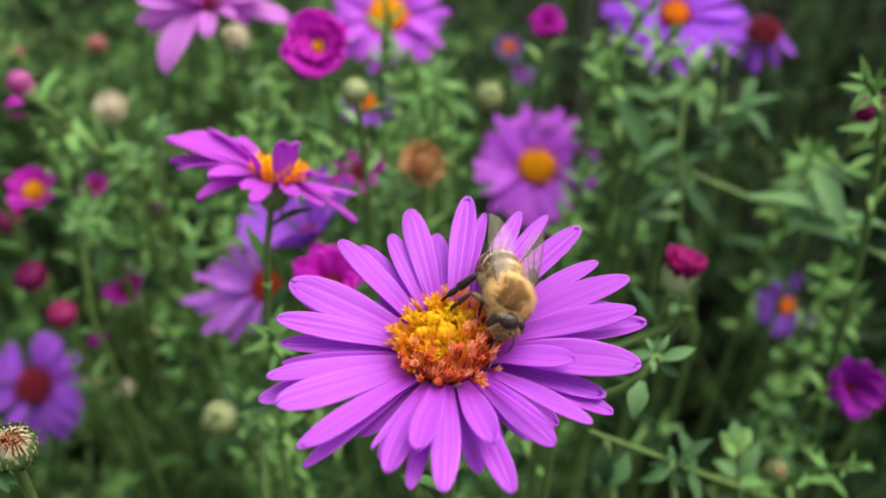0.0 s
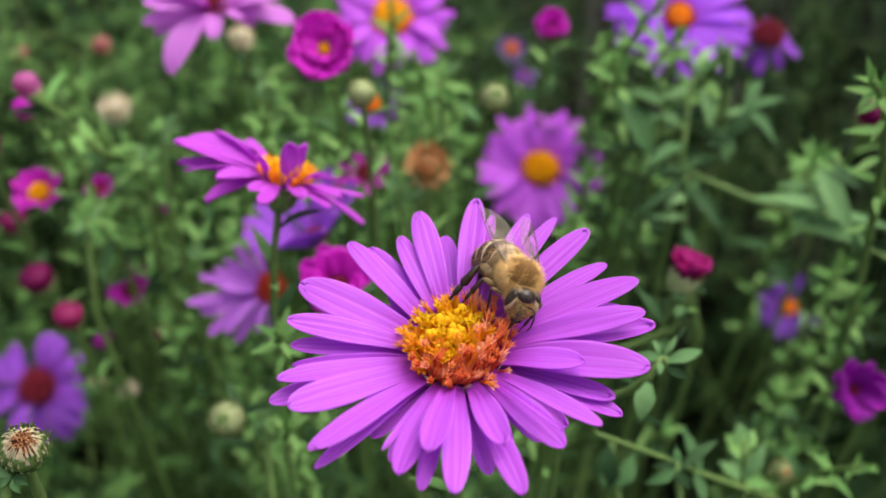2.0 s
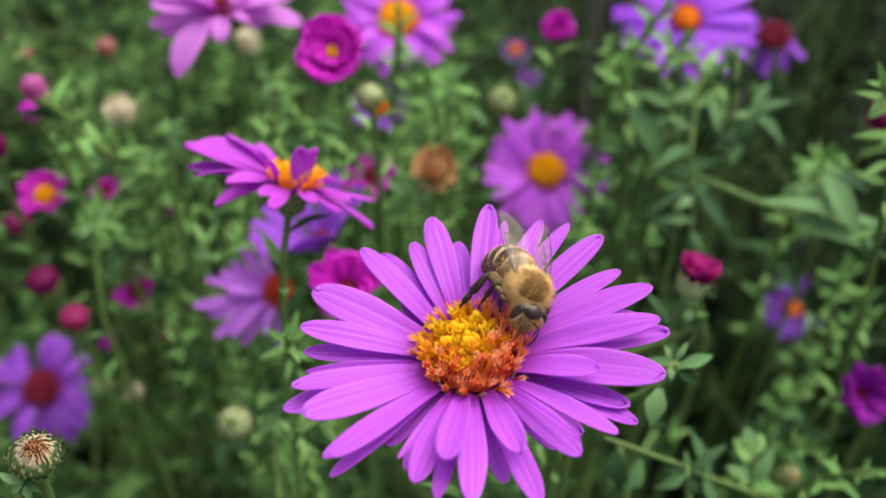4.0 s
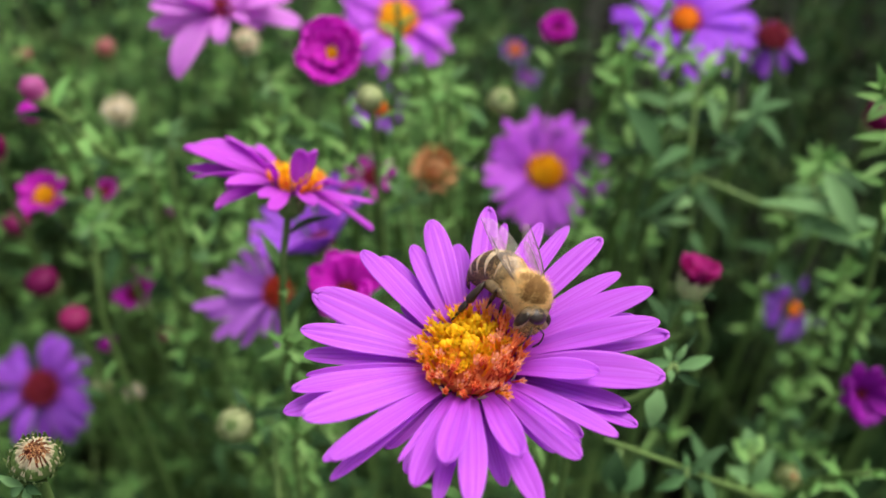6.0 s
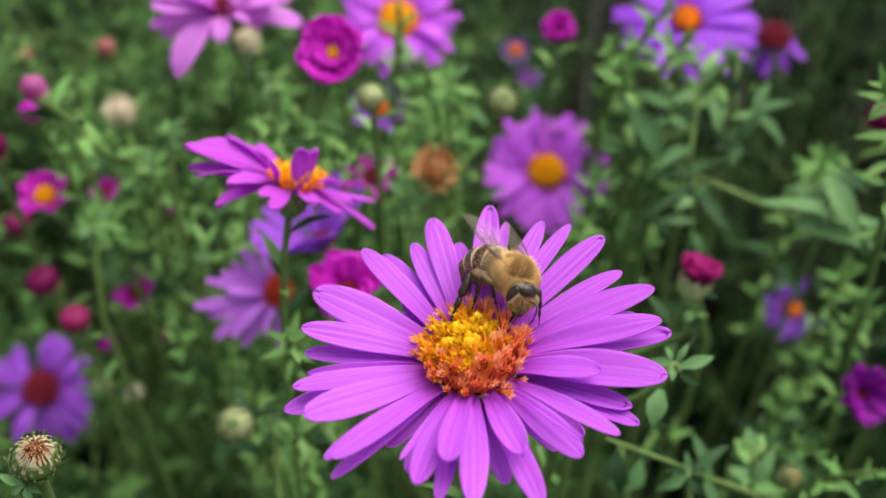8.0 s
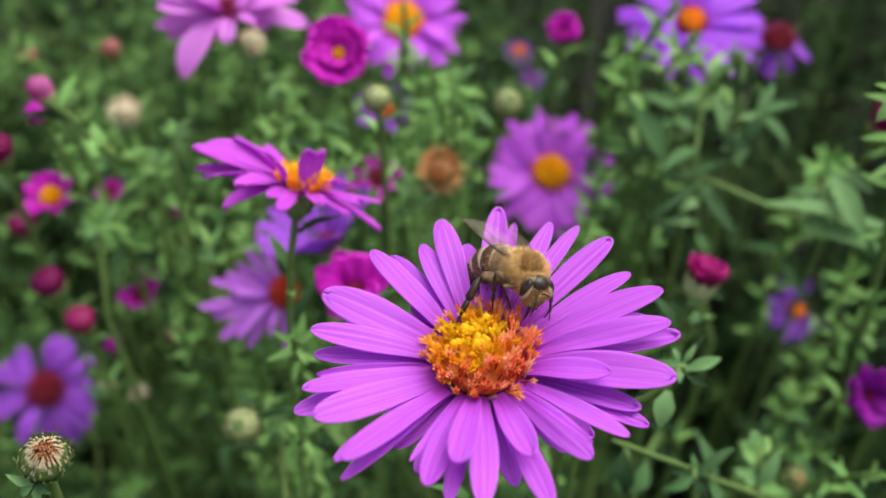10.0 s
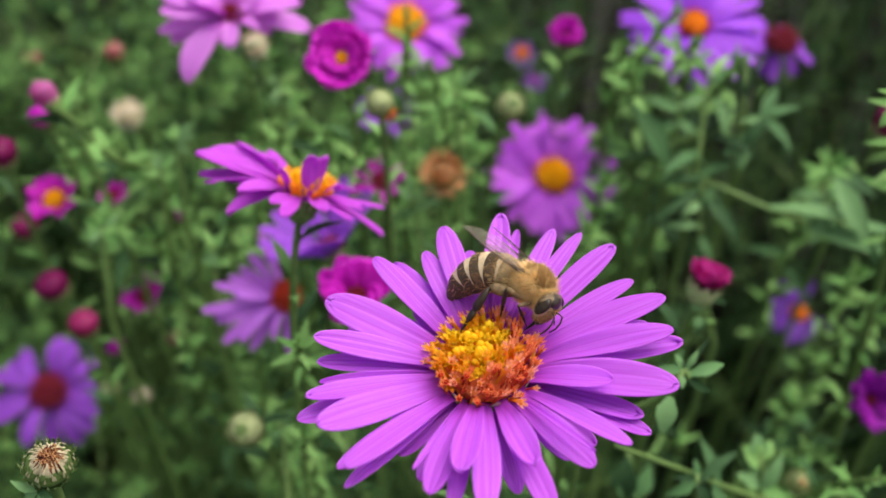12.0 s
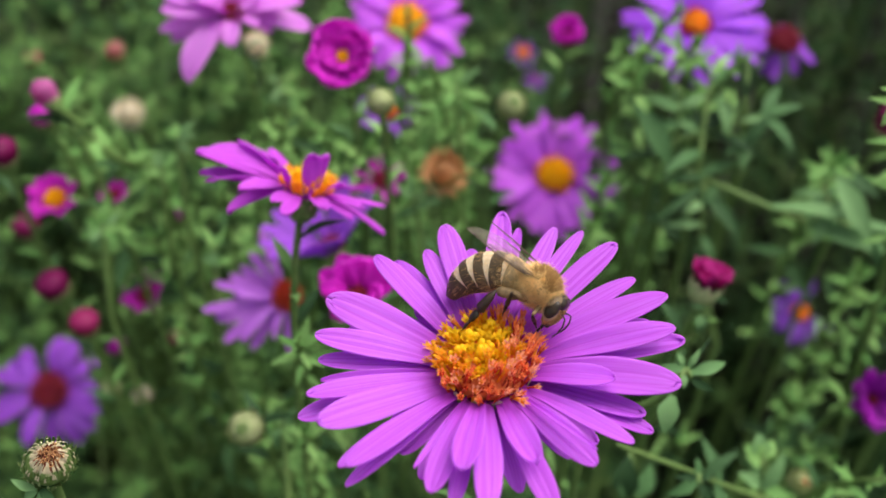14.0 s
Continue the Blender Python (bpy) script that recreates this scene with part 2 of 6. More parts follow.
def petal_mesh(name, length, width, bend, mat, rows=13, cols=8, cup=0.14, side=0.0, notch=0.0, thick=0.00012, peak=0.66, wave=0.0, groove=0.03, base=0.42):
    """A ray petal along +x from its foot, arched by bend degrees, with two grooves, as a thin closed shell."""
    steps = rows - 1
    along = [1 - (1 - i / steps) ** 1.7 for i in range(rows)]
    pts = [(0.0, 0.0)]
    for i in range(steps):
        ds = along[i + 1] - along[i]
        a = radians(bend) * (0.5 - (along[i] + along[i + 1]) / 2)
        pts.append((pts[-1][0] + math.cos(a) * length * ds, pts[-1][1] + math.sin(a) * length * ds))
    top = []
    for i in range(rows):
        s = along[i]
        w = base + (1 - base) * smooth01(0.0, peak, s)
        if s > peak:
            w *= math.sqrt(max(0.0, 1 - ((s - peak) / (1.0 - peak)) ** 2.1)) * 0.97 + 0.03
        for j in range(cols + 1):
            v = 2 * j / cols - 1
            y = v * w * width / 2 + side * s * s * length
            lift = cup * width * v * v * (0.4 + 0.6 * (1 - s)) - groove * width * math.exp(-(((abs(v) - 0.28) / 0.11) ** 2)) + wave * width * math.sin(5 * s + 2 * v)
            back = -notch * width * smooth01(0.85, 1.0, s) * math.cos(v * 4.5) ** 2
            top.append((pts[i][0] + back, y, pts[i][1] + lift * min(1.0, s * 4)))
    n = len(top)
    verts = top + [(p[0], p[1], p[2] - thick) for p in top]
    faces = []
    c1 = cols + 1
    for i in range(steps):
        for j in range(cols):
            a = i * c1 + j
            faces.append((a, a + c1, a + c1 + 1, a + 1))
            faces.append((n + a, n + a + 1, n + a + c1 + 1, n + a + c1))
    for i in range(steps):
        for a, b in ((i * c1, (i + 1) * c1), ((i + 1) * c1 + cols, i * c1 + cols)):
            faces.append((a, n + a, n + b, b))
    for j in range(cols):
        for a, b in ((j + 1, j), (steps * c1 + j, steps * c1 + j + 1)):
            faces.append((a, n + a, n + b, b))
    me = make_mesh(name, verts, faces, mat)
    share = me.attributes.new("across", "FLOAT", "POINT")
    share.data.foreach_set("value", np.tile([2 * j / cols - 1 for j in range(c1)], 2 * rows).astype(np.float32))
    return me


def radial(theta, radius, height, elevation, roll=0.0):
    """The pose of a petal at the angle theta round a flower's axis."""
    return pose(0, 0, 0, 0, 0, theta) @ pose(radius, 0, height, 0, -elevation, 0) @ pose(0, 0, 0, roll, 0, 0)


def leaf_arrays(length, width, droop, fold=0.35, segs=4):
    """A lance-shaped leaf along +x, folded at its midrib."""
    verts, faces = [], []
    x = z = 0.0
    for i in range(segs + 1):
        s = i / segs
        w = width / 2 * (0.32 + 0.68 * smooth01(0.0, 0.38, s)) * (1.0 if s < 0.40 else max(0.03, 1 - ((s - 0.40) / 0.60) ** 1.5))
        verts += [(x, -w, z + fold * w), (x, 0, z), (x, w, z + fold * w)]
        a = radians(25 - droop * s)
        x += math.cos(a) * length / segs
        z += math.sin(a) * length / segs
    for i in range(segs):
        a = 3 * i
        faces += [(a, a + 3, a + 4, a + 1), (a + 1, a + 4, a + 5, a + 2)]
    return np.array(verts), np.array(faces)


def leaf_mesh(name, length, width, droop, mat):
    v, f = leaf_arrays(length, width, droop, segs=6)
    n = len(v)
    low = v.copy()
    low[:, 2] -= 0.00015
    return make_mesh(name, np.vstack([v, low]), [tuple(q) for q in f] + [tuple(n + k for k in q[::-1]) for q in f], mat)


LEAVES = [leaf_mesh("leaf", l, w, d, m) for l, w, d, m in (
    (0.0085, 0.0022, 35, M_LEAF), (0.0110, 0.0026, 50, M_LEAF), (0.0072, 0.0018, 30, M_LEAF_YOUNG), (0.0056, 0.0015, 45, M_LEAF_YOUNG),
    (0.022, 0.0036, 40, M_LEAF_PALE))]

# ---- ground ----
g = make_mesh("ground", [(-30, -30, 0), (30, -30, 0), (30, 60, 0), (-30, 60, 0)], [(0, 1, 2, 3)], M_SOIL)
tagged(new("ground", g), "dark bare soil under the asters, near black for the shade", "ground", kind="structure")

# ---- flower parts ----


def floret_mesh(name, height, r, tube_mat, lobe_mat, opened):
    """One disc floret: a narrow tube that widens into five pointed lobes curling outwards round a style, or a closed bud."""
    verts, faces, idx = [], [], []
    rings = [(0.0, 0.55), (0.45, 0.6), (0.72, 0.85), (0.84, 1.1)] if opened else [(0.0, 0.55), (0.4, 0.85), (0.72, 1.0), (0.9, 0.72), (1.0, 0.2)]
    for h, k in rings:
        for j in range(5):
            a = 2 * math.pi * j / 5
            verts.append((math.cos(a) * r * k, math.sin(a) * r * k, h * height))
    for i in range(len(rings) - 1):
        for j in range(5):
            a, b = i * 5 + j, i * 5 + (j + 1) % 5
            faces.append((a, b, b + 5, a + 5))
            idx.append(1 if i >= len(rings) - 2 else 0)
    base = 5 * (len(rings) - 1)
    if opened:
        for j in range(5):
            a = 2 * math.pi * (j + 0.5) / 5
            b = len(verts)
            verts += [(math.cos(a - 0.32) * r * 1.5, math.sin(a - 0.32) * r * 1.5, height * 0.99), (math.cos(a + 0.32) * r * 1.5, math.sin(a + 0.32) * r * 1.5, height * 0.99),
                      (math.cos(a) * r * 1.85, math.sin(a) * r * 1.85, height * (0.98 if j % 2 else 1.06))]
            faces += [(base + j, base + (j + 1) % 5, b + 1, b), (b, b + 1, b + 2)]
            idx += [1, 1]
        faces.append(tuple(base + j for j in range(5)))
        idx.append(0)
        b = len(verts)
        verts += [(r * 0.3, 0, height * 0.8), (-r * 0.15, r * 0.26, height * 0.8), (-r * 0.15, -r * 0.26, height * 0.8), (r * 0.3, 0.1 * r, height * 1.28)]
        faces += [(b, b + 1, b + 3), (b + 1, b + 2, b + 3), (b + 2, b, b + 3)]
        idx += [1, 1, 1]
    else:
        faces.append(tuple(base + j for j in range(5)))
        idx.append(1)
    return make_mesh(name, verts, faces, [tube_mat, lobe_mat], idx, smooth=True)


def dome(name, radius, height, mat, seed, rough=0.12, rings=9, seg=22):
    rng = random.Random(seed)
    verts, faces = [(0, 0, height)], []
    for i in range(1, rings + 1):
        q = i / rings
        for j in range(seg):
            a = 2 * math.pi * j / seg
            k = 1 + rng.uniform(-rough, rough)
            verts.append((math.cos(a) * radius * q, math.sin(a) * radius * q, height * (1 - q ** 2.2) * k))
    for j in range(seg):
        faces.append((0, 1 + j, 1 + (j + 1) % seg))
    for i in range(rings - 1):
        for j in range(seg):
            a, b = 1 + i * seg + j, 1 + i * seg + (j + 1) % seg
            faces.append((a, a + seg, b + seg, b))
    faces.append(tuple(1 + (rings - 1) * seg + j for j in range(seg))[::-1])
    return make_mesh(name, verts, faces, mat)


def add_calyx(ob, m, radius, height, bracts=14, rows=3, mats=(M_CALYX, M_BRACT_TIP), label=""):
    """A cup of overlapping pointed bracts, hanging below a head."""
    verts, faces = [], []
    prof = [(0.0, 0.92), (0.3, 1.0), (0.65, 0.85), (0.9, 0.5), (1.0, 0.25)]
    for q, k in prof:
        for j in range(bracts):
            a = 2 * math.pi * j / bracts
            verts.append((math.cos(a) * radius * k, math.sin(a) * radius * k, -q * height))
    for i in range(len(prof) - 1):
        for j in range(bracts):
            a, b = i * bracts + j, i * bracts + (j + 1) % bracts
            faces.append((a, a + bracts, b + bracts, b))
    cup = part("calyx", make_mesh("calyx", verts, faces, mats[0], smooth=True), ob, m, label)
    for r in range(rows):
        z0 = -height * (0.25 + 0.6 * r / rows)
        k0 = 1.02 - 0.12 * r
        da = math.pi / bracts * 0.9
        up = height * 0.55
        spots = ((-da, k0, z0), (0, k0 + 0.07, z0 - 0.1 * height), (da, k0, z0), (-da * 0.7, k0 + 0.10, z0 + up * 0.6), (0, k0 + 0.14, z0 + up * 0.6),
                 (da * 0.7, k0 + 0.10, z0 + up * 0.6), (0, k0 + 0.18, z0 + up))
        me = make_mesh("bract", [(math.cos(a) * radius * k, math.sin(a) * radius * k, z) for a, k, z in spots],
                       [(0, 1, 4, 3), (1, 2, 5, 4), (3, 4, 6), (4, 5, 6)], list(mats), [0, 0, 1, 1], smooth=False)
        for j in range(bracts):
            part("bract", me, cup, pose(0, 0, 0, 0, 0, 360 * (j + 0.5 * (r % 2)) / bracts))
    return cup


def add_stem(ob, m, foot_dx, foot_dy, r0, seed, leaves=7, start=-0.004, along=0.02):
    """The stem of a flower head at the pose m, down to the ground, with small leaves near the top."""
    rng = random.Random(seed)
    inv = m.inverted()
    top = m @ Vector((0, 0, start))
    axis = (m.to_3x3() @ Vector((0, 0, -1))).normalized()
    foot = Vector((top.x + foot_dx, top.y + foot_dy, -0.01))
    mid = Vector((foot.x, foot.y, top.z * 0.55))
    pts = bezier(top, top + axis * along * 2, mid, foot, 20)
    v, q = tube([inv @ p for p in pts], [r0 + r0 * 0.5 * i / 19 for i in range(20)], 7)
    part("stem", make_mesh("stem", v, q, M_STEM), ob)
    dense = bezier(top, top + axis * along * 2, mid, foot, 200)
    for k in range(leaves):
        i = 6 + int(k * 5) + rng.randrange(3)
        p = dense[i]
        ang = k * 2.4 + rng.uniform(-0.4, 0.4)
        out = Vector((math.cos(ang), math.sin(ang), 0.35))
        part("leaf", LEAVES[rng.choice((0, 2, 3, 0))], ob, inv @ axes(p, Vector((0, 0, 1)) - out * 0.3, out))


# ---- the main aster ----
MAIN = axes((0.00298, 0.06102, 0.56329), (0, -0.22495, 0.97437), (1, 0, 0))
# angle round the axis, length and width in mm, elevation
UPPER = [(134, 13.6, 3.1, 14), (115, 11.7, 2.4, 12), (104, 14.1, 3.0, 14), (82, 15.4, 2.9, 14), (64, 15.1, 2.3, 12), (55, 16.1, 1.9, 12), (43, 16.6, 3.0, 14),
         (30, 15.1, 2.2, 12), (19, 16.7, 3.2, 13), (7, 15.7, 2.8, 15), (-11, 15.5, 4.0, 9), (-36, 12.7, 2.0, 9), (-50, 11.4, 2.9, 9), (-91, 13.8, 2.7, 16),
         (-110, 13.0, 2.9, 17), (-118, 11.3, 0.7, 18), (-134, 15.1, 2.5, 17), (-151, 14.6, 3.4, 15), (-164, 14.5, 2.2, 11), (174, 13.9, 2.8, 12), (158, 14.3, 4.1, 13)]
TOP = [(-17, 9.5, 2.6, 22), (-50, 11.6, 0.7, 20), (-72, 10.4, 2.8, 24), (-100, 12.0, 2.8, 28)]
LOWER = [(126, 12.6, 2.7, 8), (94, 11.9, 2.8, 5), (76, 15.0, 1.7, 7), (49, 13.9, 2.0, 4), (17, 14.4, 2.1, 5), (6, 16.7, 3.0, 8), (-20, 12.5, 2.7, 3),
         (-24, 13.6, 2.4, 0), (-72, 13.7, 2.5, 10), (-103, 12.3, 1.8, 8), (-133, 15.1, 1.7, 7), (-141, 14.3, 2.0, 6), (-162, 15.5, 2.6, 4), (-172, 12.9, 1.1, 6),
         (179, 13.3, 2.1, 4), (162, 11.3, 2.1, 3)]


def main_aster():
    ob = thing("aster_flower", MAIN, "large open orchid-purple aster with a yellow and red disc", "flower", "asters")
    rng = random.Random(4)
    UNDER = [(360 * k / 26 + 5, 7.6 + 0.9 * (k * 7 % 3), 2.2, -3) for k in range(26)]
    for ring, height in ((UPPER, 0.0), (TOP, 0.0001), (LOWER, -0.0004), (UNDER, -0.0009)):
        for th, length, width, el in ring:
            bend = rng.uniform(8, 24)
            thin = width < 1.2
            me = petal_mesh("petal", length * 1.01e-3, width * 1.0e-3, bend, M_PETAL, 19, 14, 0.5 if thin else rng.uniform(0.02, 0.14), rng.uniform(-0.02, 0.02),
                            rng.choice((0.04, 0.10, 0.16, 0.24)), peak=rng.uniform(0.58, 0.70), wave=rng.uniform(-0.06, 0.06), groove=rng.choice((0.015, 0.03, 0.05)), base=0.50)
            part("petal", me, ob, radial(th, 0.004, height - 0.0005, el, rng.uniform(-11, 11)))
    disc = part("disc", dome("disc", 0.0043, 0.0024, M_FLAME, 3), ob, label="domed disc, yellow in the middle, red and coral at the rim")
    kinds = {
        "bud": [floret_mesh("floret", h, r, M_YELLOW, M_YELLOW, False) for h, r in ((0.0014, 0.00040), (0.0019, 0.00048))],
        "yellow": [floret_mesh("floret", h, 0.00036, M_YELLOW, M_YELLOW, True) for h in (0.0015, 0.0021)],
        "orange": [floret_mesh("floret", h, 0.00032, M_YELLOW, M_ORANGE, True) for h in (0.0019, 0.0026)],
        "peach": [floret_mesh("floret", h, 0.00028, M_ORANGE, M_CORAL, True) for h in (0.0024, 0.0031)],
        "coral": [floret_mesh("floret", h, 0.00023, M_RED, M_CORAL, True) for h in (0.0026, 0.0033)],
        "red": [floret_mesh("floret", h, 0.00023, M_RED, M_FLAME, True) for h in (0.0024, 0.0032)]}
    count, radius = 200, 0.0049
    for i in range(count):
        q = math.sqrt((i + 0.5) / count)
        a = i * 2.39996 + rng.uniform(-0.1, 0.1)
        x, y = math.cos(a) * radius * q, math.sin(a) * radius * q
        z = 0.0023 * (1 - q ** 2.8) - 0.0006 + rng.uniform(-0.0003, 0.0003)
        u = q + 0.42 * (math.cos(a) * 0.62 - math.sin(a) * 0.70) * q + rng.uniform(-0.10, 0.10)
        if u < 0.46:
            kind = "bud" if rng.random() < 0.5 else "yellow"
        elif u < 0.66:
            kind = "orange" if rng.random() < 0.75 else "yellow"
        elif u < 0.84:
            kind = rng.choice(("orange", "peach", "peach", "red"))
        else:
            kind = rng.choice(("red", "red", "red", "red", "coral")) if math.sin(a) < 0.3 and q < 0.90 else rng.choice(("coral", "red", "peach", "red"))
        lean = 3 + (34 if math.sin(a) > -0.3 else 26) * q ** 2.2 + rng.uniform(-18, 18)
        m = pose(x, y, z) @ pose(0, 0, 0, 0, 0, math.degrees(a)) @ pose(0, 0, 0, rng.uniform(-16, 16), lean, rng.uniform(0, 72))
        k = rng.uniform(0.75, 1.15)
        part("floret", rng.choice(kinds[kind]), disc, m @ Matrix.Diagonal((k, k, k, 1)))
    add_calyx(ob, pose(0, 0, -0.0006), 0.0042, 0.0055, label="green cup of pointed bracts")
    add_stem(ob, MAIN, 0.004, 0.02, 0.00085, 5, 8, -0.0055)
    return ob


main_aster()

# ---- the other asters ----


def small_disc(ob, radius, kind, seed, tall=1.0):
    """A domed disc with a few dozen florets joined into it."""
    rng = random.Random(seed)
    inner, outer = {"yellow": (M_YELLOW, M_ORANGE), "red": (M_DISC_RED, M_DISC_RED), "mixed": (M_ORANGE, M_RED), "scarlet": (M_RED, M_RED)}[kind]
    verts, faces, idx = [], [], []
    n = 70
    for i in range(n):
        q = math.sqrt((i + 0.5) / n)
        a = i * 2.39996
        c = Vector((math.cos(a) * radius * q, math.sin(a) * radius * q, radius * 0.45 * (1 - q * q)))
        d = Vector((math.cos(a) * q * 0.7, math.sin(a) * q * 0.7, 1)).normalized()
        h, w = radius * rng.uniform(0.3, 0.5) * tall, radius * 0.10
        u = d.orthogonal().normalized()
        v = d.cross(u)
        b = len(verts)
        for k, (hh, ww) in enumerate(((0, w), (h, w * 1.3))):
            for j in range(4):
                t = math.pi / 2 * j
                verts.append(c + d * hh + (u * math.cos(t) + v * math.sin(t)) * ww)
        verts.append(c + d * h * 1.25)
        for j in range(4):
            faces.append((b + j, b + (j + 1) % 4, b + 4 + (j + 1) % 4, b + 4 + j))
            faces.append((b + 4 + j, b + 4 + (j + 1) % 4, b + 8))
            idx += [0 if q < 0.75 else 1] * 2
    part("disc", make_mesh("disc", verts, faces, [inner, outer], idx, False), ob, label={"yellow": "golden yellow disc", "red": "dark red disc", "mixed": "orange and red disc", "scarlet": "coral red disc"}[kind])
    part("receptacle", dome("receptacle", radius, radius * 0.45, outer, seed), ob)


def aster(label, loc, normal, radius, count, elev, kind, mat, seed, disc=0.22, wide=0.17, spread=8.0, missing=(), leaves=6, foot=(0.0, 0.03), bend=25, group="asters", extra=(), peak=0.64, cup=1.0, roll=18, tall=1.0):
    """An open or half-open aster: petals in two rings, disc, calyx, stem. radius in metres, to the petal tips."""
    rng = random.Random(seed)
    m = axes(loc, normal, (1, 0, 0))
    ob = thing("aster_flower", m, label, "flower", group)
    length = radius * (1 - disc * 0.7)
    shapes = [petal_mesh("petal", length * k, radius * wide * w, bend + b, mat, 9, 6, 0.12, sd, nt, peak=peak, wave=wv * roll / 18)
              for k, w, b, sd, nt, wv in ((1.0, 1.0, 0, 0.05, 0.08, 0.05), (0.90, 1.15, 14, -0.06, 0.25, -0.08), (1.05, 0.85, -12, 0.0, 0.12, 0.03), (0.95, 0.95, 30, 0.07, 0.18, 0.10))]
    for i in range(count):
        th = 360 * i / count + rng.uniform(-7, 7)
        low = i % 2
        if any(a <= th % 360 <= b for a, b in missing):
            continue
        part("petal", rng.choice(shapes), ob, radial(th, radius * disc * 0.7, -0.0003 - 0.0003 * low, elev - 7 * low + rng.uniform(-spread, spread), rng.uniform(-roll, roll)))
    for th, el, k, *out in extra:
        part("petal", rng.choice(shapes), ob, radial(th, radius * disc * (out[0] if out else 0.6), 0.0002, el, rng.uniform(-roll, roll)) @ Matrix.Diagonal((k, k, k, 1)))
    small_disc(ob, radius * disc, kind, seed, tall)
    add_calyx(ob, pose(0, 0, -0.0006), radius * disc * 0.85 * cup ** 0.5, radius * 0.28 * cup, 10, 2 if cup < 1.5 else 3, (M_CALYX, M_BRACT_TIP) if cup < 1.5 else (M_BUD_GREEN, M_BRACT_TIP))
    add_stem(ob, m, foot[0], foot[1], 0.00055, seed, leaves, -radius * 0.26 * cup)
    return ob


CAM_SIDE = Vector((0, -0.82, 0.57))


def facing(k, x=0.0):
    """A flower axis between straight up (k=0) and the camera (k=1), leaning by x."""
    return Vector((x, 0, 1)) * (1 - k) + (CAM_SIDE + Vector((x, 0, 0))) * k


# the tall neighbour, seen from its side
aster("rose-purple aster seen from its side, ragged upright petals", (-0.0214, 0.0987, 0.5612), (0.25, 0.22, 0.94), 0.0146, 0, 16, "yellow", M_PETAL_ROSE, 21,
      0.19, 0.26, 13, (), 4, (-0.002, 0.02), 18, extra=((284, 82, 0.64, 1.15), (306, 88, 0.60, 1.1), (234, 52, 0.50, 1.1), (330, 50, 0.40, 1.1), (158, 36, 0.62), (170, 24, 0.95), (187, 12, 1.13), (175, 12, 1.13), (199, -2, 1.08), (186, -1, 1.04), (211, -20, 0.86), (147, 21, 0.64), (142, 3, 0.82), (262, -2, 0.64), (244, 3, 0.54),
      (322, -3, 0.61), (359, 4, 0.75), (342, 4, 0.71), (6, -21, 0.93), (53, -5, 0.85), (297, 7, 0.64), (71, -13, 0.83), (220, 4, 0.8), (258, -14, 0.5)), peak=0.60, tall=2.0)
aster("open violet aster with a golden disc", (0.0274, 0.186, 0.5142), facing(0.72), 0.0178, 34, 10, "yellow", M_PETAL_LILAC, 22, 0.24, 0.20, 9)
aster("violet aster with a red disc behind a stem", (-0.0345, 0.1321, 0.5158), facing(0.75, -0.1), 0.0175, 0, 20, "scarlet", M_PETAL_SOFT, 23, 0.17, 0.165, 15,
      extra=((111, 19, 0.82), (144, 35, 0.67), (172, 27, 0.84), (192, 20, 0.98), (202, 10, 1.01), (216, 12, 0.92), (229, 21, 0.83), (236, 4, 0.75), (256, 16, 0.57), (271, -26, 0.93), (130, -7, 0.78), (158, 8, 0.75), (184, 34, 0.7)))
aster("pale violet aster half hidden behind others", (-0.0235, 0.128, 0.5310), facing(0.0, -0.35), 0.0150, 13, 40, "red", M_PETAL_VIOLET, 24, 0.16, 0.26, 8)
aster("magenta half-open aster beside the large one", (-0.0158, 0.1042, 0.5380), facing(0.45), 0.0084, 16, 52, "red", M_PETAL_MAGENTA, 25, 0.20, 0.42, 12, bend=5)
aster("violet aster with a dark red disc, low in the bed", (-0.1243, 0.1788, 0.4413), facing(0.8), 0.0190, 17, 4, "red", M_PETAL_VIOLET, 26, 0.26, 0.28, 12, ((95, 112), (20, 35)))
aster("pale orchid aster with ragged drooping petals", (-0.0445, 0.1600, 0.5665), facing(0.5), 0.0185, 0, 0, "red", M_PETAL_PALE, 27, 0.12, 0.31, 20, (), 3, bend=34, peak=0.56,
      extra=((241, -9, 1.06), (236, -15, 0.78), (194, 23, 0.76), (201, 3, 0.76), (195, -15, 0.81), (279, 4, 0.56), (257, -4, 0.35), (359, -19, 0.88), (339, -23, 0.49), (324, 7, 0.36), (159, 40, 0.65),
             (177, 28, 0.86), (79, 48, 0.52), (38, 21, 0.53), (20, 2, 0.66), (327, 45, 0.47), (230, 58, 0.57), (120, 30, 0.7), (100, 10, 0.8), (60, 10, 0.8), (3, 8, 0.8), (185, 45, 0.6)))
aster("deep magenta cup-shaped aster, half open", (-0.0198, 0.1376, 0.5662), facing(0.9), 0.0070, 13, 32, "yellow", M_PETAL_MAGENTA, 28, 0.17, 0.78, 2, bend=-28, roll=4, extra=tuple((60 * k + 10, 44, 0.62) for k in range(6)))
aster("open purple aster with a yellow disc behind leaves", (-0.0113, 0.1993, 0.5507), facing(0.75), 0.0155, 30, 8, "yellow", M_PETAL_LILAC, 29, 0.28, 0.22, 9)
aster("small violet aster behind a green bud", (-0.0161, 0.1860, 0.5330), facing(0.6), 0.0080, 12, 15, "mixed", M_PETAL_VIOLET, 30, 0.30, 0.24, 12)
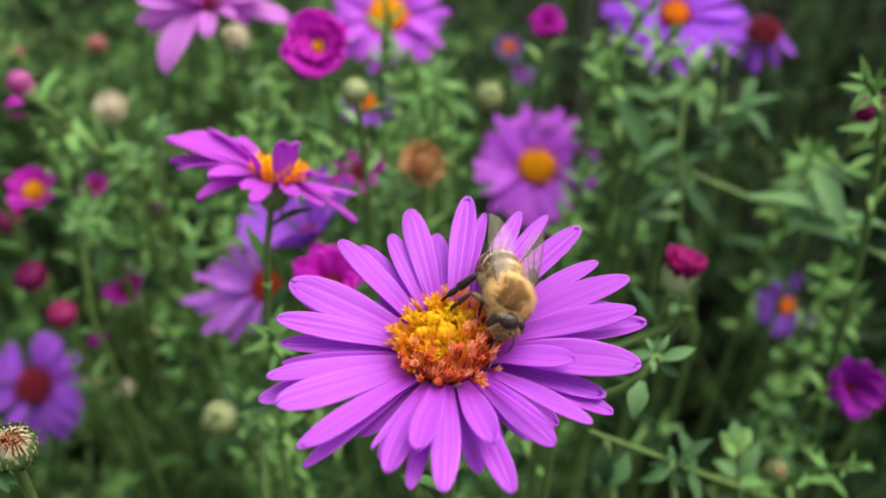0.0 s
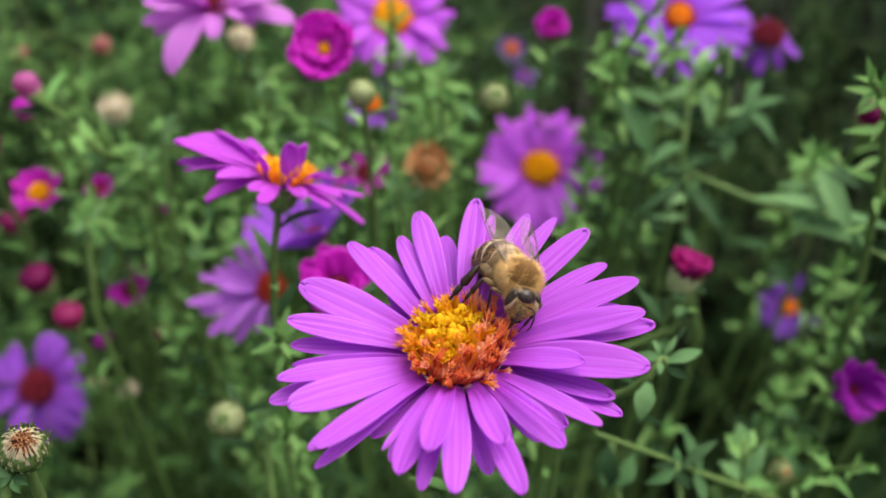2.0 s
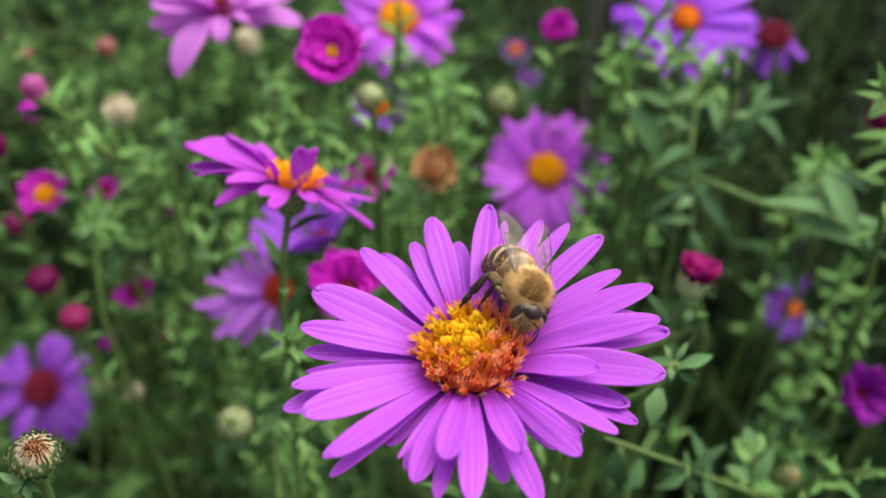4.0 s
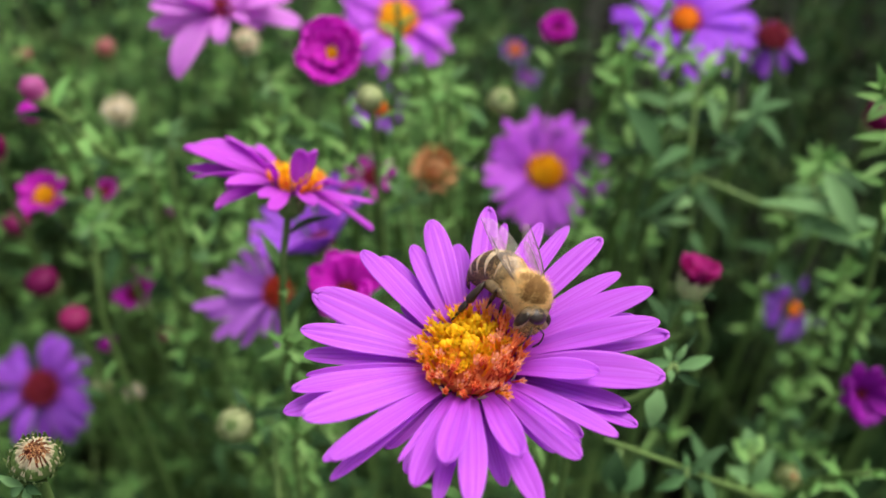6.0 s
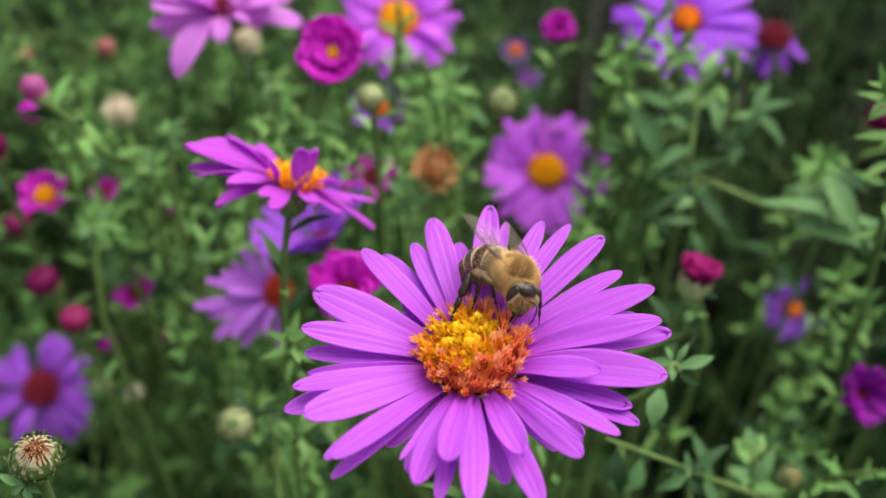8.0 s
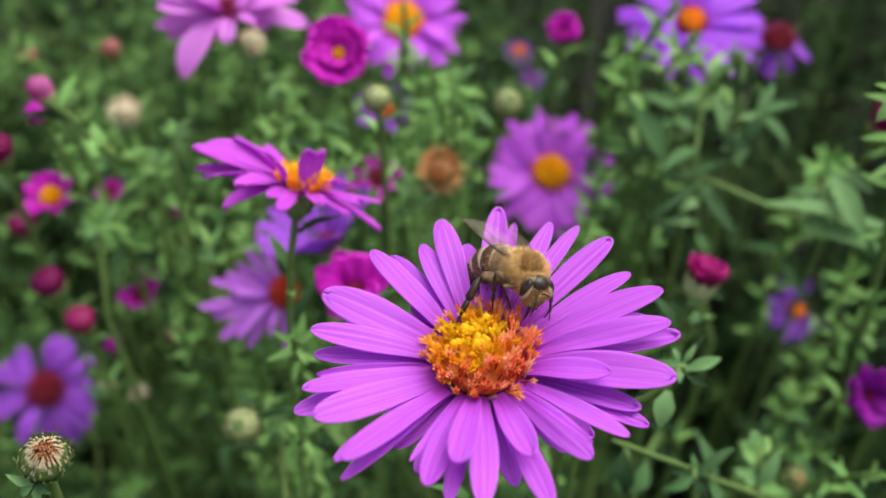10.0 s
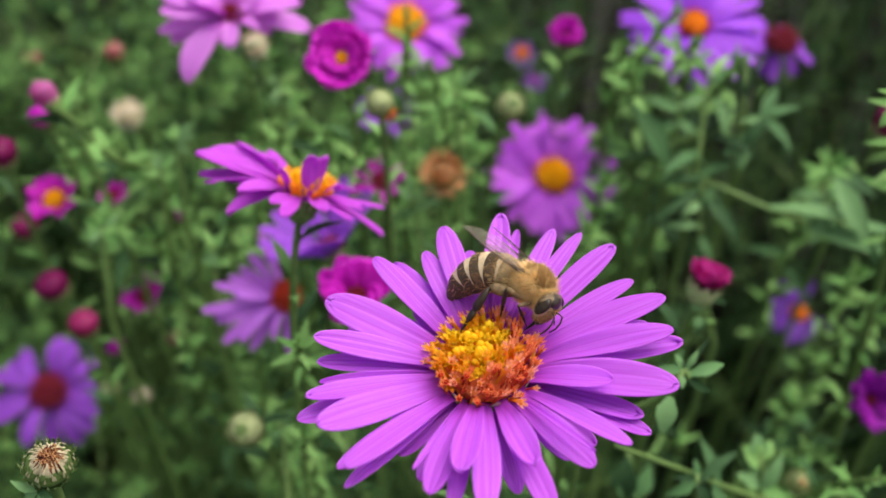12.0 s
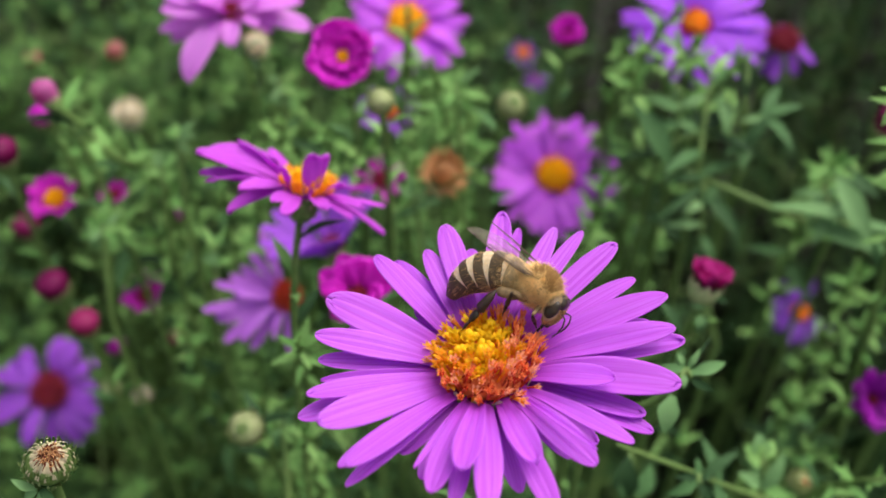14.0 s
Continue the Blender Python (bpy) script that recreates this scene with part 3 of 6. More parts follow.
aster("open purple aster with an orange disc behind a leafy shoot", (0.0560, 0.1816, 0.5569), facing(0.75), 0.0165, 34, 6, "mixed", M_PETAL_CLEAR, 31, 0.18, 0.20, 10)
aster("fading violet aster with a dark red disc and few petals", (0.0871, 0.2049, 0.5440), facing(0.5), 0.0105, 11, -28, "red", M_PETAL_VIOLET, 32, 0.36, 0.30, 12)
aster("deep magenta half-open aster on its stem", (0.0273, 0.1856, 0.5520), facing(0.5), 0.0068, 18, 66, "red", M_PETAL_MAGENTA, 33, 0.34, 0.5, 8, bend=35, extra=tuple((60 * k, 72, 0.8) for k in range(6)))
aster("small far aster with an orange disc", (0.0281, 0.2988, 0.5045), facing(0.7), 0.0058, 7, 10, "mixed", M_PETAL_VIOLET, 34, 0.40, 0.32, 10)
aster("purple half-open aster with a dark middle", (0.0831, 0.1135, 0.5050), facing(0.9), 0.0074, 18, 48, "red", M_PETAL_PURPLE, 35, 0.12, 0.45, 12, bend=-20)
aster("blue-violet aster with a red and yellow disc deep in the bed", (0.1307, 0.2325, 0.4290), facing(0.75), 0.0130, 12, 10, "mixed", M_PETAL_BLUE, 36, 0.22, 0.26, 10, ((330, 360), (0, 60)))
aster("small purple aster, half open, yellow disc", (-0.0874, 0.151, 0.5280), facing(0.55), 0.0066, 13, 38, "yellow", M_PETAL_MAGENTA, 37, 0.34, 0.42, 12)
aster("small purple aster, half closed", (-0.0755, 0.1557, 0.4971), facing(0.5), 0.0065, 11, 35, "red", M_PETAL_MAGENTA, 38, 0.30, 0.36, 14)
aster("tiny violet aster, half closed", (-0.0817, 0.1667, 0.5198), facing(0.5), 0.0045, 9, 45, "red", M_PETAL_MAGENTA, 39, 0.30, 0.4, 14)
aster("far violet petals deep in the bed", (0.0342, 0.3012, 0.4922), facing(0.3), 0.0055, 6, 20, "red", M_PETAL_VIOLET, 40, 0.25, 0.32, 14)
aster("small violet aster behind the tall one", (-0.0150, 0.1490, 0.5340), facing(0.5), 0.0075, 9, 30, "red", M_PETAL_MAGENTA, 41, 0.25, 0.26, 14)

aster("magenta aster just opening from a pale green calyx", (0.0418, 0.105, 0.5405), (0.28, 0.10, 1.0), 0.0052, 15, 64, "red", M_PETAL_CERISE, 42, 0.36, 0.50, 12, bend=-10, cup=2.6)

# ---- buds ----


def ellipsoid(c, r, rings=12, seg=18):
    verts, faces = [], []
    for i in range(rings + 1):
        p = math.pi * i / rings
        for j in range(seg):
            a = 2 * math.pi * j / seg
            verts.append((c[0] + r[0] * math.cos(p), c[1] + r[1] * math.sin(p) * math.cos(a), c[2] + r[2] * math.sin(p) * math.sin(a)))
    for i in range(rings):
        for j in range(seg):
            a, b = i * seg + j, i * seg + (j + 1) % seg
            faces.append((a, b, b + seg, a + seg))
    return verts, faces


def bud_cone(name, radius, height, mat, seed, folds=11):
    """Furled petals: a ridged, slightly twisted egg, cut flat at the top."""
    rng = random.Random(seed)
    verts, faces = [], []
    rings = 9
    seg = folds * 2
    for i in range(rings):
        q = i / (rings - 1)
        r = radius * (0.75 + 0.35 * math.sin(q * 2.4)) * (1 if q < 0.7 else 1 - 0.75 * ((q - 0.7) / 0.3) ** 1.6)
        for j in range(seg):
            a = 2 * math.pi * j / seg + q * 0.6
            k = 1 + (0.10 if j % 2 else -0.10) + rng.uniform(-0.04, 0.04)
            verts.append((math.cos(a) * r * k, math.sin(a) * r * k, height * q))
    for i in range(rings - 1):
        for j in range(seg):
            a, b = i * seg + j, i * seg + (j + 1) % seg
            faces.append((a, b, b + seg, a + seg))
    verts.append((0, 0, height * 0.92))
    for j in range(seg):
        faces.append(((rings - 1) * seg + j, (rings - 1) * seg + (j + 1) % seg, len(verts) - 1))
    return make_mesh(name, verts, faces, mat)


def bud(label, loc, normal, radius, mat, seed, height=1.9, cup=1.4, foot=(0.0, 0.02), leaves=5):
    m = axes(loc, normal, (1, 0, 0))
    radius *= 0.88
    ob = thing("aster_bud", m, label, "flower bud", "aster buds")
    part("furled_petals", bud_cone("furled_petals", radius, radius * height, mat, seed), ob)
    add_calyx(ob, pose(0, 0, radius * 0.25), radius * 0.95, radius * cup, 10, 3)
    add_stem(ob, m, foot[0], foot[1], 0.0006, seed, leaves, -radius * cup * 0.7)
    return ob


def bract_mesh(length, width, mats, curl, pale_from=2):
    """One pointed bract along +z on the outside of a bud, its pale tip curling by curl."""
    verts, faces, idx = [], [], []
    rows = 5
    for i in range(rows + 1):
        q = i / rows
        w = width / 2 * (1 - q ** 2.5) ** 0.7 * (0.75 + 0.5 * q * (1 - q) * 2) if q < 1 else 0.00002
        o = length * (0.10 * math.sin(math.pi * q) + curl * q * q)
        verts += [(o - width * 0.10, -w, q * length), (o, 0, q * length), (o - width * 0.10, w, q * length)]
    for i in range(rows):
        a = 3 * i
        faces += [(a, a + 1, a + 4, a + 3), (a + 1, a + 2, a + 5, a + 4)]
        idx += [1 if i >= pale_from else 0] * 2
    return make_mesh("bract", verts, faces, list(mats), idx)


def green_bud(label, loc, normal, radius, seed, rim=M_BUD_GREEN, centre=M_BUD_GREEN, foot=(0.0, 0.02), leaves=5, shag=0.0):
    """A button bud: rings of bracts folded over a small centre."""
    rng = random.Random(seed)
    m = axes(loc, normal, (1, 0, 0))
    ob = thing("aster_bud", m, label, "flower bud", "aster buds")
    v, f = ellipsoid((0, 0, 0), (0.92, 0.92, 0.95), 10, 16)
    part("core", make_mesh("core", [Vector(p) * radius for p in v], f, M_CALYX), ob)
    part("centre", dome("centre", radius * 0.55, radius * 0.22, centre, seed, 0.6, 6, 14), ob, pose(0, 0, radius * 0.84), "rough middle of the bud")
    rings = ((-62, 11, 0.8, 0.05), (-40, 15, 0.85, 0.06), (-18, 18, 0.95, 0.05), (4, 20, 1.0, 0.0), (26, 20, 0.85, -0.10))
    for lat, count, length, curl in rings:
        me = bract_mesh(radius * length * (1 + shag), radius * 0.30, (M_CALYX if lat < -50 and not shag else rim, rim), curl + shag)
        for k in range(count):
            th = 360 * (k + (0.5 if lat in (-40, 4) else 0)) / count + rng.uniform(-5, 5)
            c, sn = math.cos(radians(lat)), math.sin(radians(lat))
            part("bract", me, ob, pose(0, 0, 0, 0, 0, th) @ pose(radius * c * 0.97, 0, radius * sn * 0.97, 0, -lat * 0.95 - 8 + rng.uniform(-5, 5) * (1 + 6 * shag), 0))
    add_stem(ob, m, foot[0], foot[1], 0.0006, seed, leaves, -radius * 0.9)
    return ob


bud("dark pink round bud on a stem", (-0.126, 0.198, 0.4878), facing(0.32, 0.1), 0.0038, M_PETAL_CRIMSON, 52)
bud("dark pink bud among green leaves", (-0.0866, 0.139, 0.5117), facing(0.32, -0.15), 0.0034, M_PETAL_CRIMSON, 53)
bud("rose pink bud on a thin stem", (-0.075, 0.1252, 0.5129), facing(0.32, 0.1), 0.0029, M_PETAL_PINK, 54)
bud("tiny purple bud among leaves", (-0.0689, 0.1688, 0.5123), facing(0.32, 0.1), 0.0026, M_PETAL_MAGENTA, 55)
bud("tiny purple bud among leaves", (-0.0837, 0.1497, 0.4851), facing(0.32, 0.1), 0.0024, M_PETAL_MAGENTA, 56)
bud("small pink bud among leaves", (-0.0719, 0.1585, 0.4802), facing(0.32, -0.15), 0.0018, M_PETAL_PINK, 57)
bud("bright pink bud tip on a stem", (-0.0765, 0.1413, 0.5558), facing(0.15, -0.35), 0.0022, M_PETAL_BLUSH, 58, 2.5)
bud("magenta bud under a pink one", (-0.0817, 0.1461, 0.5496), facing(0.5), 0.0022, M_PETAL_MAGENTA, 59)
bud("pale pink bud among leaves", (-0.0968, 0.2224, 0.5332), facing(0.32, -0.15), 0.0027, M_PETAL_PEACH, 60)
bud("pale pink bud among leaves", (-0.1306, 0.2385, 0.5248), facing(0.32, 0.1), 0.0024, M_PETAL_PEACH, 61)
bud("dark magenta bud on a stem", (0.095, 0.1582, 0.5408), facing(0.32, 0.1), 0.0042, M_PETAL_CRIMSON, 62)
bud("magenta and pink bud on a stem", (-0.0900, 0.1415, 0.5431), facing(0.32, 0.1), 0.0032, M_PETAL_CRIMSON, 63)
green_bud("pinkish fading bud among leaves", (0.0673, 0.1016, 0.4948), facing(0.7), 0.0018, 64, M_BUD_GREEN, M_DRY, shag=0.2)
green_bud("cream-coloured seed bud on a stem", (-0.0901, 0.2054, 0.5228), facing(0.6), 0.0029, 65, M_CREAM, M_CREAM, shag=0.3)
green_bud("cream bud under a pale aster", (-0.0467, 0.1836, 0.551), facing(0.6), 0.0024, 66, M_CREAM, M_CREAM, shag=0.2)
green_bud("brown dried flower head on a stem", (-0.0016, 0.1424, 0.5393), facing(0.5), 0.0028, 67, M_DRY, M_DRY, shag=0.45)
green_bud("round pale green button bud", (0.0117, 0.1487, 0.5516), facing(0.8, 0.2), 0.0027, 68, M_BUD_GREEN, M_CALYX)
green_bud("small pale green button bud", (-0.0122, 0.1241, 0.5636), facing(0.6), 0.0022, 69)
green_bud("small pale green bud behind the large aster", (0.0189, 0.0746, 0.5557), facing(0.4), 0.0017, 75, M_BUD_GREEN, M_BUD_GREEN)
green_bud("round green button bud low in the bed", (-0.0326, 0.0873, 0.525), facing(0.85), 0.0026, 70, M_BUD_GREEN, M_CALYX)
green_bud("pinkish small bud among leaves", (-0.0822, 0.1524, 0.4662), facing(0.6), 0.0023, 71, M_CREAM, M_CREAM)
green_bud("pale green small bud among leaves", (-0.0851, 0.144, 0.4769), facing(0.6), 0.0024, 72)


def plump_head(label, loc, normal, radius, seed):
    """A closed head: rings of narrow bracts with dry cream tips standing round a red-brown middle."""
    rng = random.Random(seed)
    m = axes(loc, normal, (1, 0, 0))
    ob = thing("aster_bud", m, label, "flower bud", "aster buds")
    v, f = ellipsoid((0, 0, 0), (0.88, 0.88, 0.85), 10, 16)
    part("core", make_mesh("core", [Vector(p) * radius for p in v], f, M_CALYX), ob)
    part("centre", dome("centre", radius * 0.62, radius * 0.16, M_BUD_CORE, seed, 0.8, 7, 16), ob, pose(0, 0, radius * 0.74), "red-brown middle")
    tuft = floret_mesh("floret", radius * 0.30, radius * 0.06, M_BUD_CORE, M_DRY, True)
    for k in range(22):
        q, a = math.sqrt((k + 0.5) / 22) * 0.42, k * 2.39996
        part("floret", tuft, ob, pose(math.cos(a) * q * radius, math.sin(a) * q * radius, radius * 0.80, rng.uniform(-25, 25), rng.uniform(-25, 25), 0))
    rings = ((-60, 12, 0.70, 0.02, 0.26), (-38, 17, 0.75, 0.04, 0.22), (-16, 22, 0.78, 0.04, 0.19), (6, 26, 0.80, 0.02, 0.17), (26, 26, 0.72, 0.0, 0.15), (40, 26, 0.60, 0.10, 0.13), (46, 20, 0.55, 0.25, 0.11))
    for lat, count, length, curl, wide in rings:
        shapes = [bract_mesh(radius * length * k, radius * wide * 0.8, (M_CALYX if lat < 30 else M_BUD_GREEN, M_BRACT_TIP if lat > -10 else M_BUD_GREEN if lat > -30 else M_CALYX), curl * c, 3 if lat < 35 else 1) for k, c in ((1.0, 1.0), (1.15, 1.5), (0.85, 0.4))]
        for k in range(count):
            th = 360 * (k + 0.5 * (count % 3)) / count + rng.uniform(-6, 6)
            c, sn = math.cos(radians(lat)), math.sin(radians(lat))
            part("bract", rng.choice(shapes), ob, pose(0, 0, 0, 0, 0, th) @ pose(radius * c * 0.93, 0, radius * sn * 0.90, 0, -lat * 0.85 - 6 + rng.uniform(-7, 9), rng.uniform(-8, 8)))
    add_stem(ob, m, -0.004, 0.01, 0.0006, seed, 0, -radius * 0.85, 0.004)
    return ob


plump_head("plump closed head, cream-tipped bracts, red-brown middle", (-0.0433, 0.0567, 0.5528), (0.36, -0.32, 0.87), 0.0026, 73)

# ---- leafy shoots ----


def shoot(label, tip, lean, length, count, seed, size=1.0, young=0.85, foot=(0, 0.02), large=()):
    """A leafy side shoot: a stem to the ground, leaves in a spiral, a rosette at the tip."""
    rng = random.Random(seed)
    ob = thing("aster_shoot", Matrix.Translation(tip), label, "leafy shoot", "leafy shoots")
    lean = Vector(lean).normalized()
    base = -lean * length
    f = Vector((base.x + foot[0], base.y + foot[1], -tip[2] - 0.01))
    pts = bezier((0, 0, 0), base * 0.6, base, base + (f - base) * 0.25 + Vector((0, 0.01, 0)), 14) + [base + (f - base) * 0.6, f]
    v, q = tube(pts, [0.0005 + 0.0005 * i / 15 for i in range(16)], 7)
    part("stem", make_mesh("stem", v, q, M_STEM), ob)
    line = bezier((0, 0, 0), base * 0.6, base, base + (f - base) * 0.25 + Vector((0, 0.01, 0)), 100)
    for k in range(count):
        s = (k / count) ** 1.3
        p = line[min(99, int(s * 75))]
        a = k * 2.39996 + rng.uniform(-0.3, 0.3)
        u = lean.orthogonal().normalized()
        w = lean.cross(u)
        steep = 2.0 - 0.35 * k if k < 5 else 0.15
        out = (u * math.cos(a) + w * math.sin(a)) + lean * (steep + rng.uniform(-0.1, 0.3))
        kind = rng.choice((2, 3)) if s < 0.25 or rng.random() < young else rng.choice((0, 1))
        m = axes(p, lean - out.normalized() * lean.dot(out.normalized()), out)
        k2 = size * rng.uniform(0.72, 1.05) * (0.55 + 0.08 * k if k < 6 else 1.0)
        part("leaf", LEAVES[kind], ob, m @ Matrix.Diagonal((k2, k2, k2, 1)))
    for way, k2 in large:
        part("leaf", LEAVES[2 if k2 < 1.1 else 0], ob, axes(line[6], Vector((0, -0.6, 0.8)), way) @ Matrix.Diagonal((k2, k2 * 1.25, k2, 1)))
    return ob


LARGE_LEAVES = {1: (((0.9, -0.4, -1.0), 1.3), ((0.5, -0.3, -1.2), 1.2), ((-1.0, -0.3, -0.5), 1.0))}
FRONT_SHOOTS = [
    ("leafy shoot in front of an aster", (0.0503, 0.1586, 0.5600), (0.05, -0.1, 1.0), 0.050, 26, 1.1),
    ("bright green shoot tip with a leafy rosette", (0.0783, 0.1446, 0.5410), (-0.15, -0.6, 0.75), 0.045, 40, 1.2),
    ("bright yellow-green leafy shoot tip", (-0.0700, 0.1360, 0.5320), (-0.1, -0.6, 0.8), 0.045, 40, 1.2),
    ("light green shoot beside a purple aster", (0.0362, 0.1645, 0.5585), (-0.1, -0.5, 0.9), 0.045, 26, 1.0),
    ("bright green shoot at the edge of the bed", (0.0618, 0.1045, 0.574), (-0.7, -0.2, 0.7), 0.025, 30, 0.85),
    ("leafy shoot beside a dried head", (-0.0077, 0.1478, 0.5380), (0.1, -0.2, 1.0), 0.045, 26, 1.0),
]
BACK_SHOOTS = [
    ("leafy shoot below a button bud", (0.0030, 0.1560, 0.5480), (-0.2, -0.2, 1.0), 0.045, 26, 1.0),
    ("shoot in front of a purple aster", (-0.0089, 0.1500, 0.5640), (0.1, -0.2, 1.0), 0.040, 20, 0.9),
    ("shoot in front of a red-centred aster", (-0.022, 0.0853, 0.5448), (0.1, -0.5, 0.8), 0.040, 30, 0.8),
    ("leafy shoot before a violet aster", (0.0290, 0.1420, 0.5270), (0.1, -0.3, 1.0), 0.035, 18, 1.1),
    ("green leafy shoot among other leaves", (-0.0480, 0.1450, 0.5430), (0.1, -0.2, 1.0), 0.045, 24, 0.9),
    ("green leafy shoot among other leaves", (-0.0560, 0.1260, 0.5120), (-0.1, -0.2, 1.0), 0.045, 24, 0.9),
    ("green leafy shoot among other leaves", (0.0950, 0.1500, 0.5100), (0.1, -0.2, 1.0), 0.045, 24, 1.1),
]
SHOOTS = FRONT_SHOOTS + BACK_SHOOTS
# leafy tips, placed to fit the camera's view: its left, middle and right
TIPS_LEFT = [(-0.0783, 0.1525, 0.5449), (-0.0711, 0.1506, 0.5422), (-0.0660, 0.1509, 0.5391), (-0.0344, 0.1457, 0.5492), (-0.0413, 0.1379, 0.5293), (-0.0642, 0.1407, 0.5246), (-0.0546, 0.1455, 0.5315), (-0.0845, 0.1577, 0.5315), (-0.0654, 0.1490, 0.5364), (-0.0425, 0.1479, 0.5436), (-0.0340, 0.1000, 0.5187), (-0.1188, 0.2142, 0.5424), (-0.1033, 0.2080, 0.5334), (-0.0361, 0.1694, 0.5481), (-0.0614, 0.1542, 0.4915)]
TIPS_MIDDLE = [(0.0414, 0.1557, 0.5633), (-0.0045, 0.1573, 0.5570), (0.0293, 0.1382, 0.5298), (-0.0092, 0.1633, 0.5656), (0.0332, 0.1483, 0.5354), (-0.0168, 0.1473, 0.5427), (-0.0098, 0.1469, 0.5422), (-0.0261, 0.1496, 0.5460), (0.0021, 0.1741, 0.5461), (-0.0243, 0.0897, 0.5214), (0.0357, 0.1519, 0.5580), (-0.0208, 0.1402, 0.5413)]
TIPS_RIGHT = [(0.0454, 0.1587, 0.5677), (0.0488, 0.1551, 0.5626), (0.0596, 0.1580, 0.5579), (0.0699, 0.0855, 0.5154), (0.0899, 0.1436, 0.4764), (0.0801, 0.1145, 0.4871), (0.0909, 0.1311, 0.5108)]
for tip in TIPS_LEFT + TIPS_MIDDLE + TIPS_RIGHT:
    SHOOTS.append(("fresh green leafy shoot among other leaves", tip, (random.uniform(-0.4, 0.4), random.uniform(-1.1, -0.3), 0.9), 0.04, 24, random.uniform(0.85, 1.15)))
for k, (label, tip, lean, length, count, size) in enumerate(SHOOTS):
    lean = Vector(lean).normalized() + (Vector((0, 0, 0.62)) - Vector(tip)).normalized() * (0.9 if k < 19 else 0.3)
    shoot(label, tip, lean, length, count, 100 + k, size, foot=(0.09, 0.04) if tip[0] > 0.06 and tip[2] > 0.57 else (0, 0.02), large=LARGE_LEAVES.get(k, ()))



def branch(label, points, radius, leaves, seed, foot):
    """A bare or leafy branch through a few points, running down to the ground; leaves: (share of the way, kind, turn, size)."""
    rng = random.Random(seed)
    o = Vector(points[0])
    pts = [Vector(p) - o for p in points]
    ob = thing("aster_branch", Matrix.Translation(o), label, "branch", "branches")
    line = []
    for a, b, c, d in zip([pts[0]] + pts[:-2], pts[:-1], pts[1:], pts[2:] + [pts[-1]]):
        for i in range(8):
            t = i / 8
            line.append(b * (2 * t ** 3 - 3 * t * t + 1) + (c - a) * 0.5 * (t ** 3 - 2 * t * t + t) + c * (3 * t * t - 2 * t ** 3) + (d - b) * 0.5 * (t ** 3 - t * t))
    line.append(pts[-1])
    tail = bezier(pts[-1], pts[-1] + (pts[-1] - pts[-2]) * 0.5, Vector((foot[0], foot[1], 0.3)) - o, Vector((foot[0], foot[1], -0.01)) - o, 8)[1:]
    full = line + tail
    v, q = tube(full, [radius * (0.7 + 0.5 * i / len(full)) for i in range(len(full))], 8)
    part("stem", make_mesh("stem", v, q, M_STEM), ob)
    for s, kind, turn, size in leaves:
        i = min(len(line) - 2, int(s * (len(line) - 1)))
        way = (line[i] - line[i + 1]).normalized()
        u = way.orthogonal().normalized()
        w = way.cross(u)
        out = Vector(turn) if isinstance(turn, tuple) else u * math.cos(radians(turn)) + w * math.sin(radians(turn)) + way * rng.uniform(0.3, 0.9)
        part("leaf", LEAVES[kind], ob, axes(line[i], Vector((0, -0.3, 1)), out) @ Matrix.Diagonal((size, size, size, 1)))
    return ob


branch("long olive-green branch crossing the bed", [(0.0371, 0.1665, 0.5265), (0.0448, 0.1578, 0.535), (0.0512, 0.1525, 0.5344), (0.0688, 0.1405, 0.5312), (0.115, 0.1526, 0.5067)], 0.0007,
       [(0.05, 0, 0, 1), (0.12, 1, 120, 1), (0.2, 2, 240, 1.2), (0.28, 0, 40, 1.1), (0.35, 1, 160, 1.1), (0.42, 2, 280, 1.2), (0.5, 1, 100, 1.2), (0.58, 0, 220, 1.3), (0.74, 4, (2.0, -0.6, -1.3), 1.05), (0.80, 4, (1.6, -0.2, -1.5), 1.0), (0.80, 1, (0.5, 0.2, 1.0), 1.2), (0.88, 1, 150, 1.5)], 401, (0.14, 0.2))
branch("forked green branch with narrow leaves", [(0.0656, 0.1555, 0.5457), (0.0567, 0.1558, 0.5426), (0.0455, 0.1557, 0.5355), (0.046, 0.162, 0.50)], 0.0006,
       [(0.0, 0, 0, 1.2), (0.04, 1, 130, 1.1), (0.08, 0, 250, 1.2), (0.25, 2, 30, 1.2), (0.4, 0, 150, 1.3), (0.55, 1, 270, 1.2), (0.7, 2, 60, 1.2)], 402, (0.05, 0.18))
branch("thin brown-green branch under the large aster", [(0.0239, 0.0804, 0.5292), (0.035, 0.0832, 0.5209), (0.0464, 0.0879, 0.5102), (0.0653, 0.095, 0.4941)], 0.0005,
       [(0.5, 0, 140, 0.9), (0.6, 0, 60, 0.9), (0.66, 0, 180, 1.0)], 403, (0.07, 0.12))
branch("yellow-green branch under a pink bud", [(-0.0747, 0.1387, 0.5560), (-0.0728, 0.1412, 0.5514), (-0.0685, 0.1440, 0.5422), (-0.068, 0.160, 0.5305)], 0.0009,
       [(0.2, 2, 20, 1.2), (0.35, 0, 140, 1.2), (0.5, 2, 260, 1.2), (0.65, 2, 60, 1.2), (0.75, 3, 180, 1.3), (0.85, 0, 300, 1.2)], 404, (-0.075, 0.215))
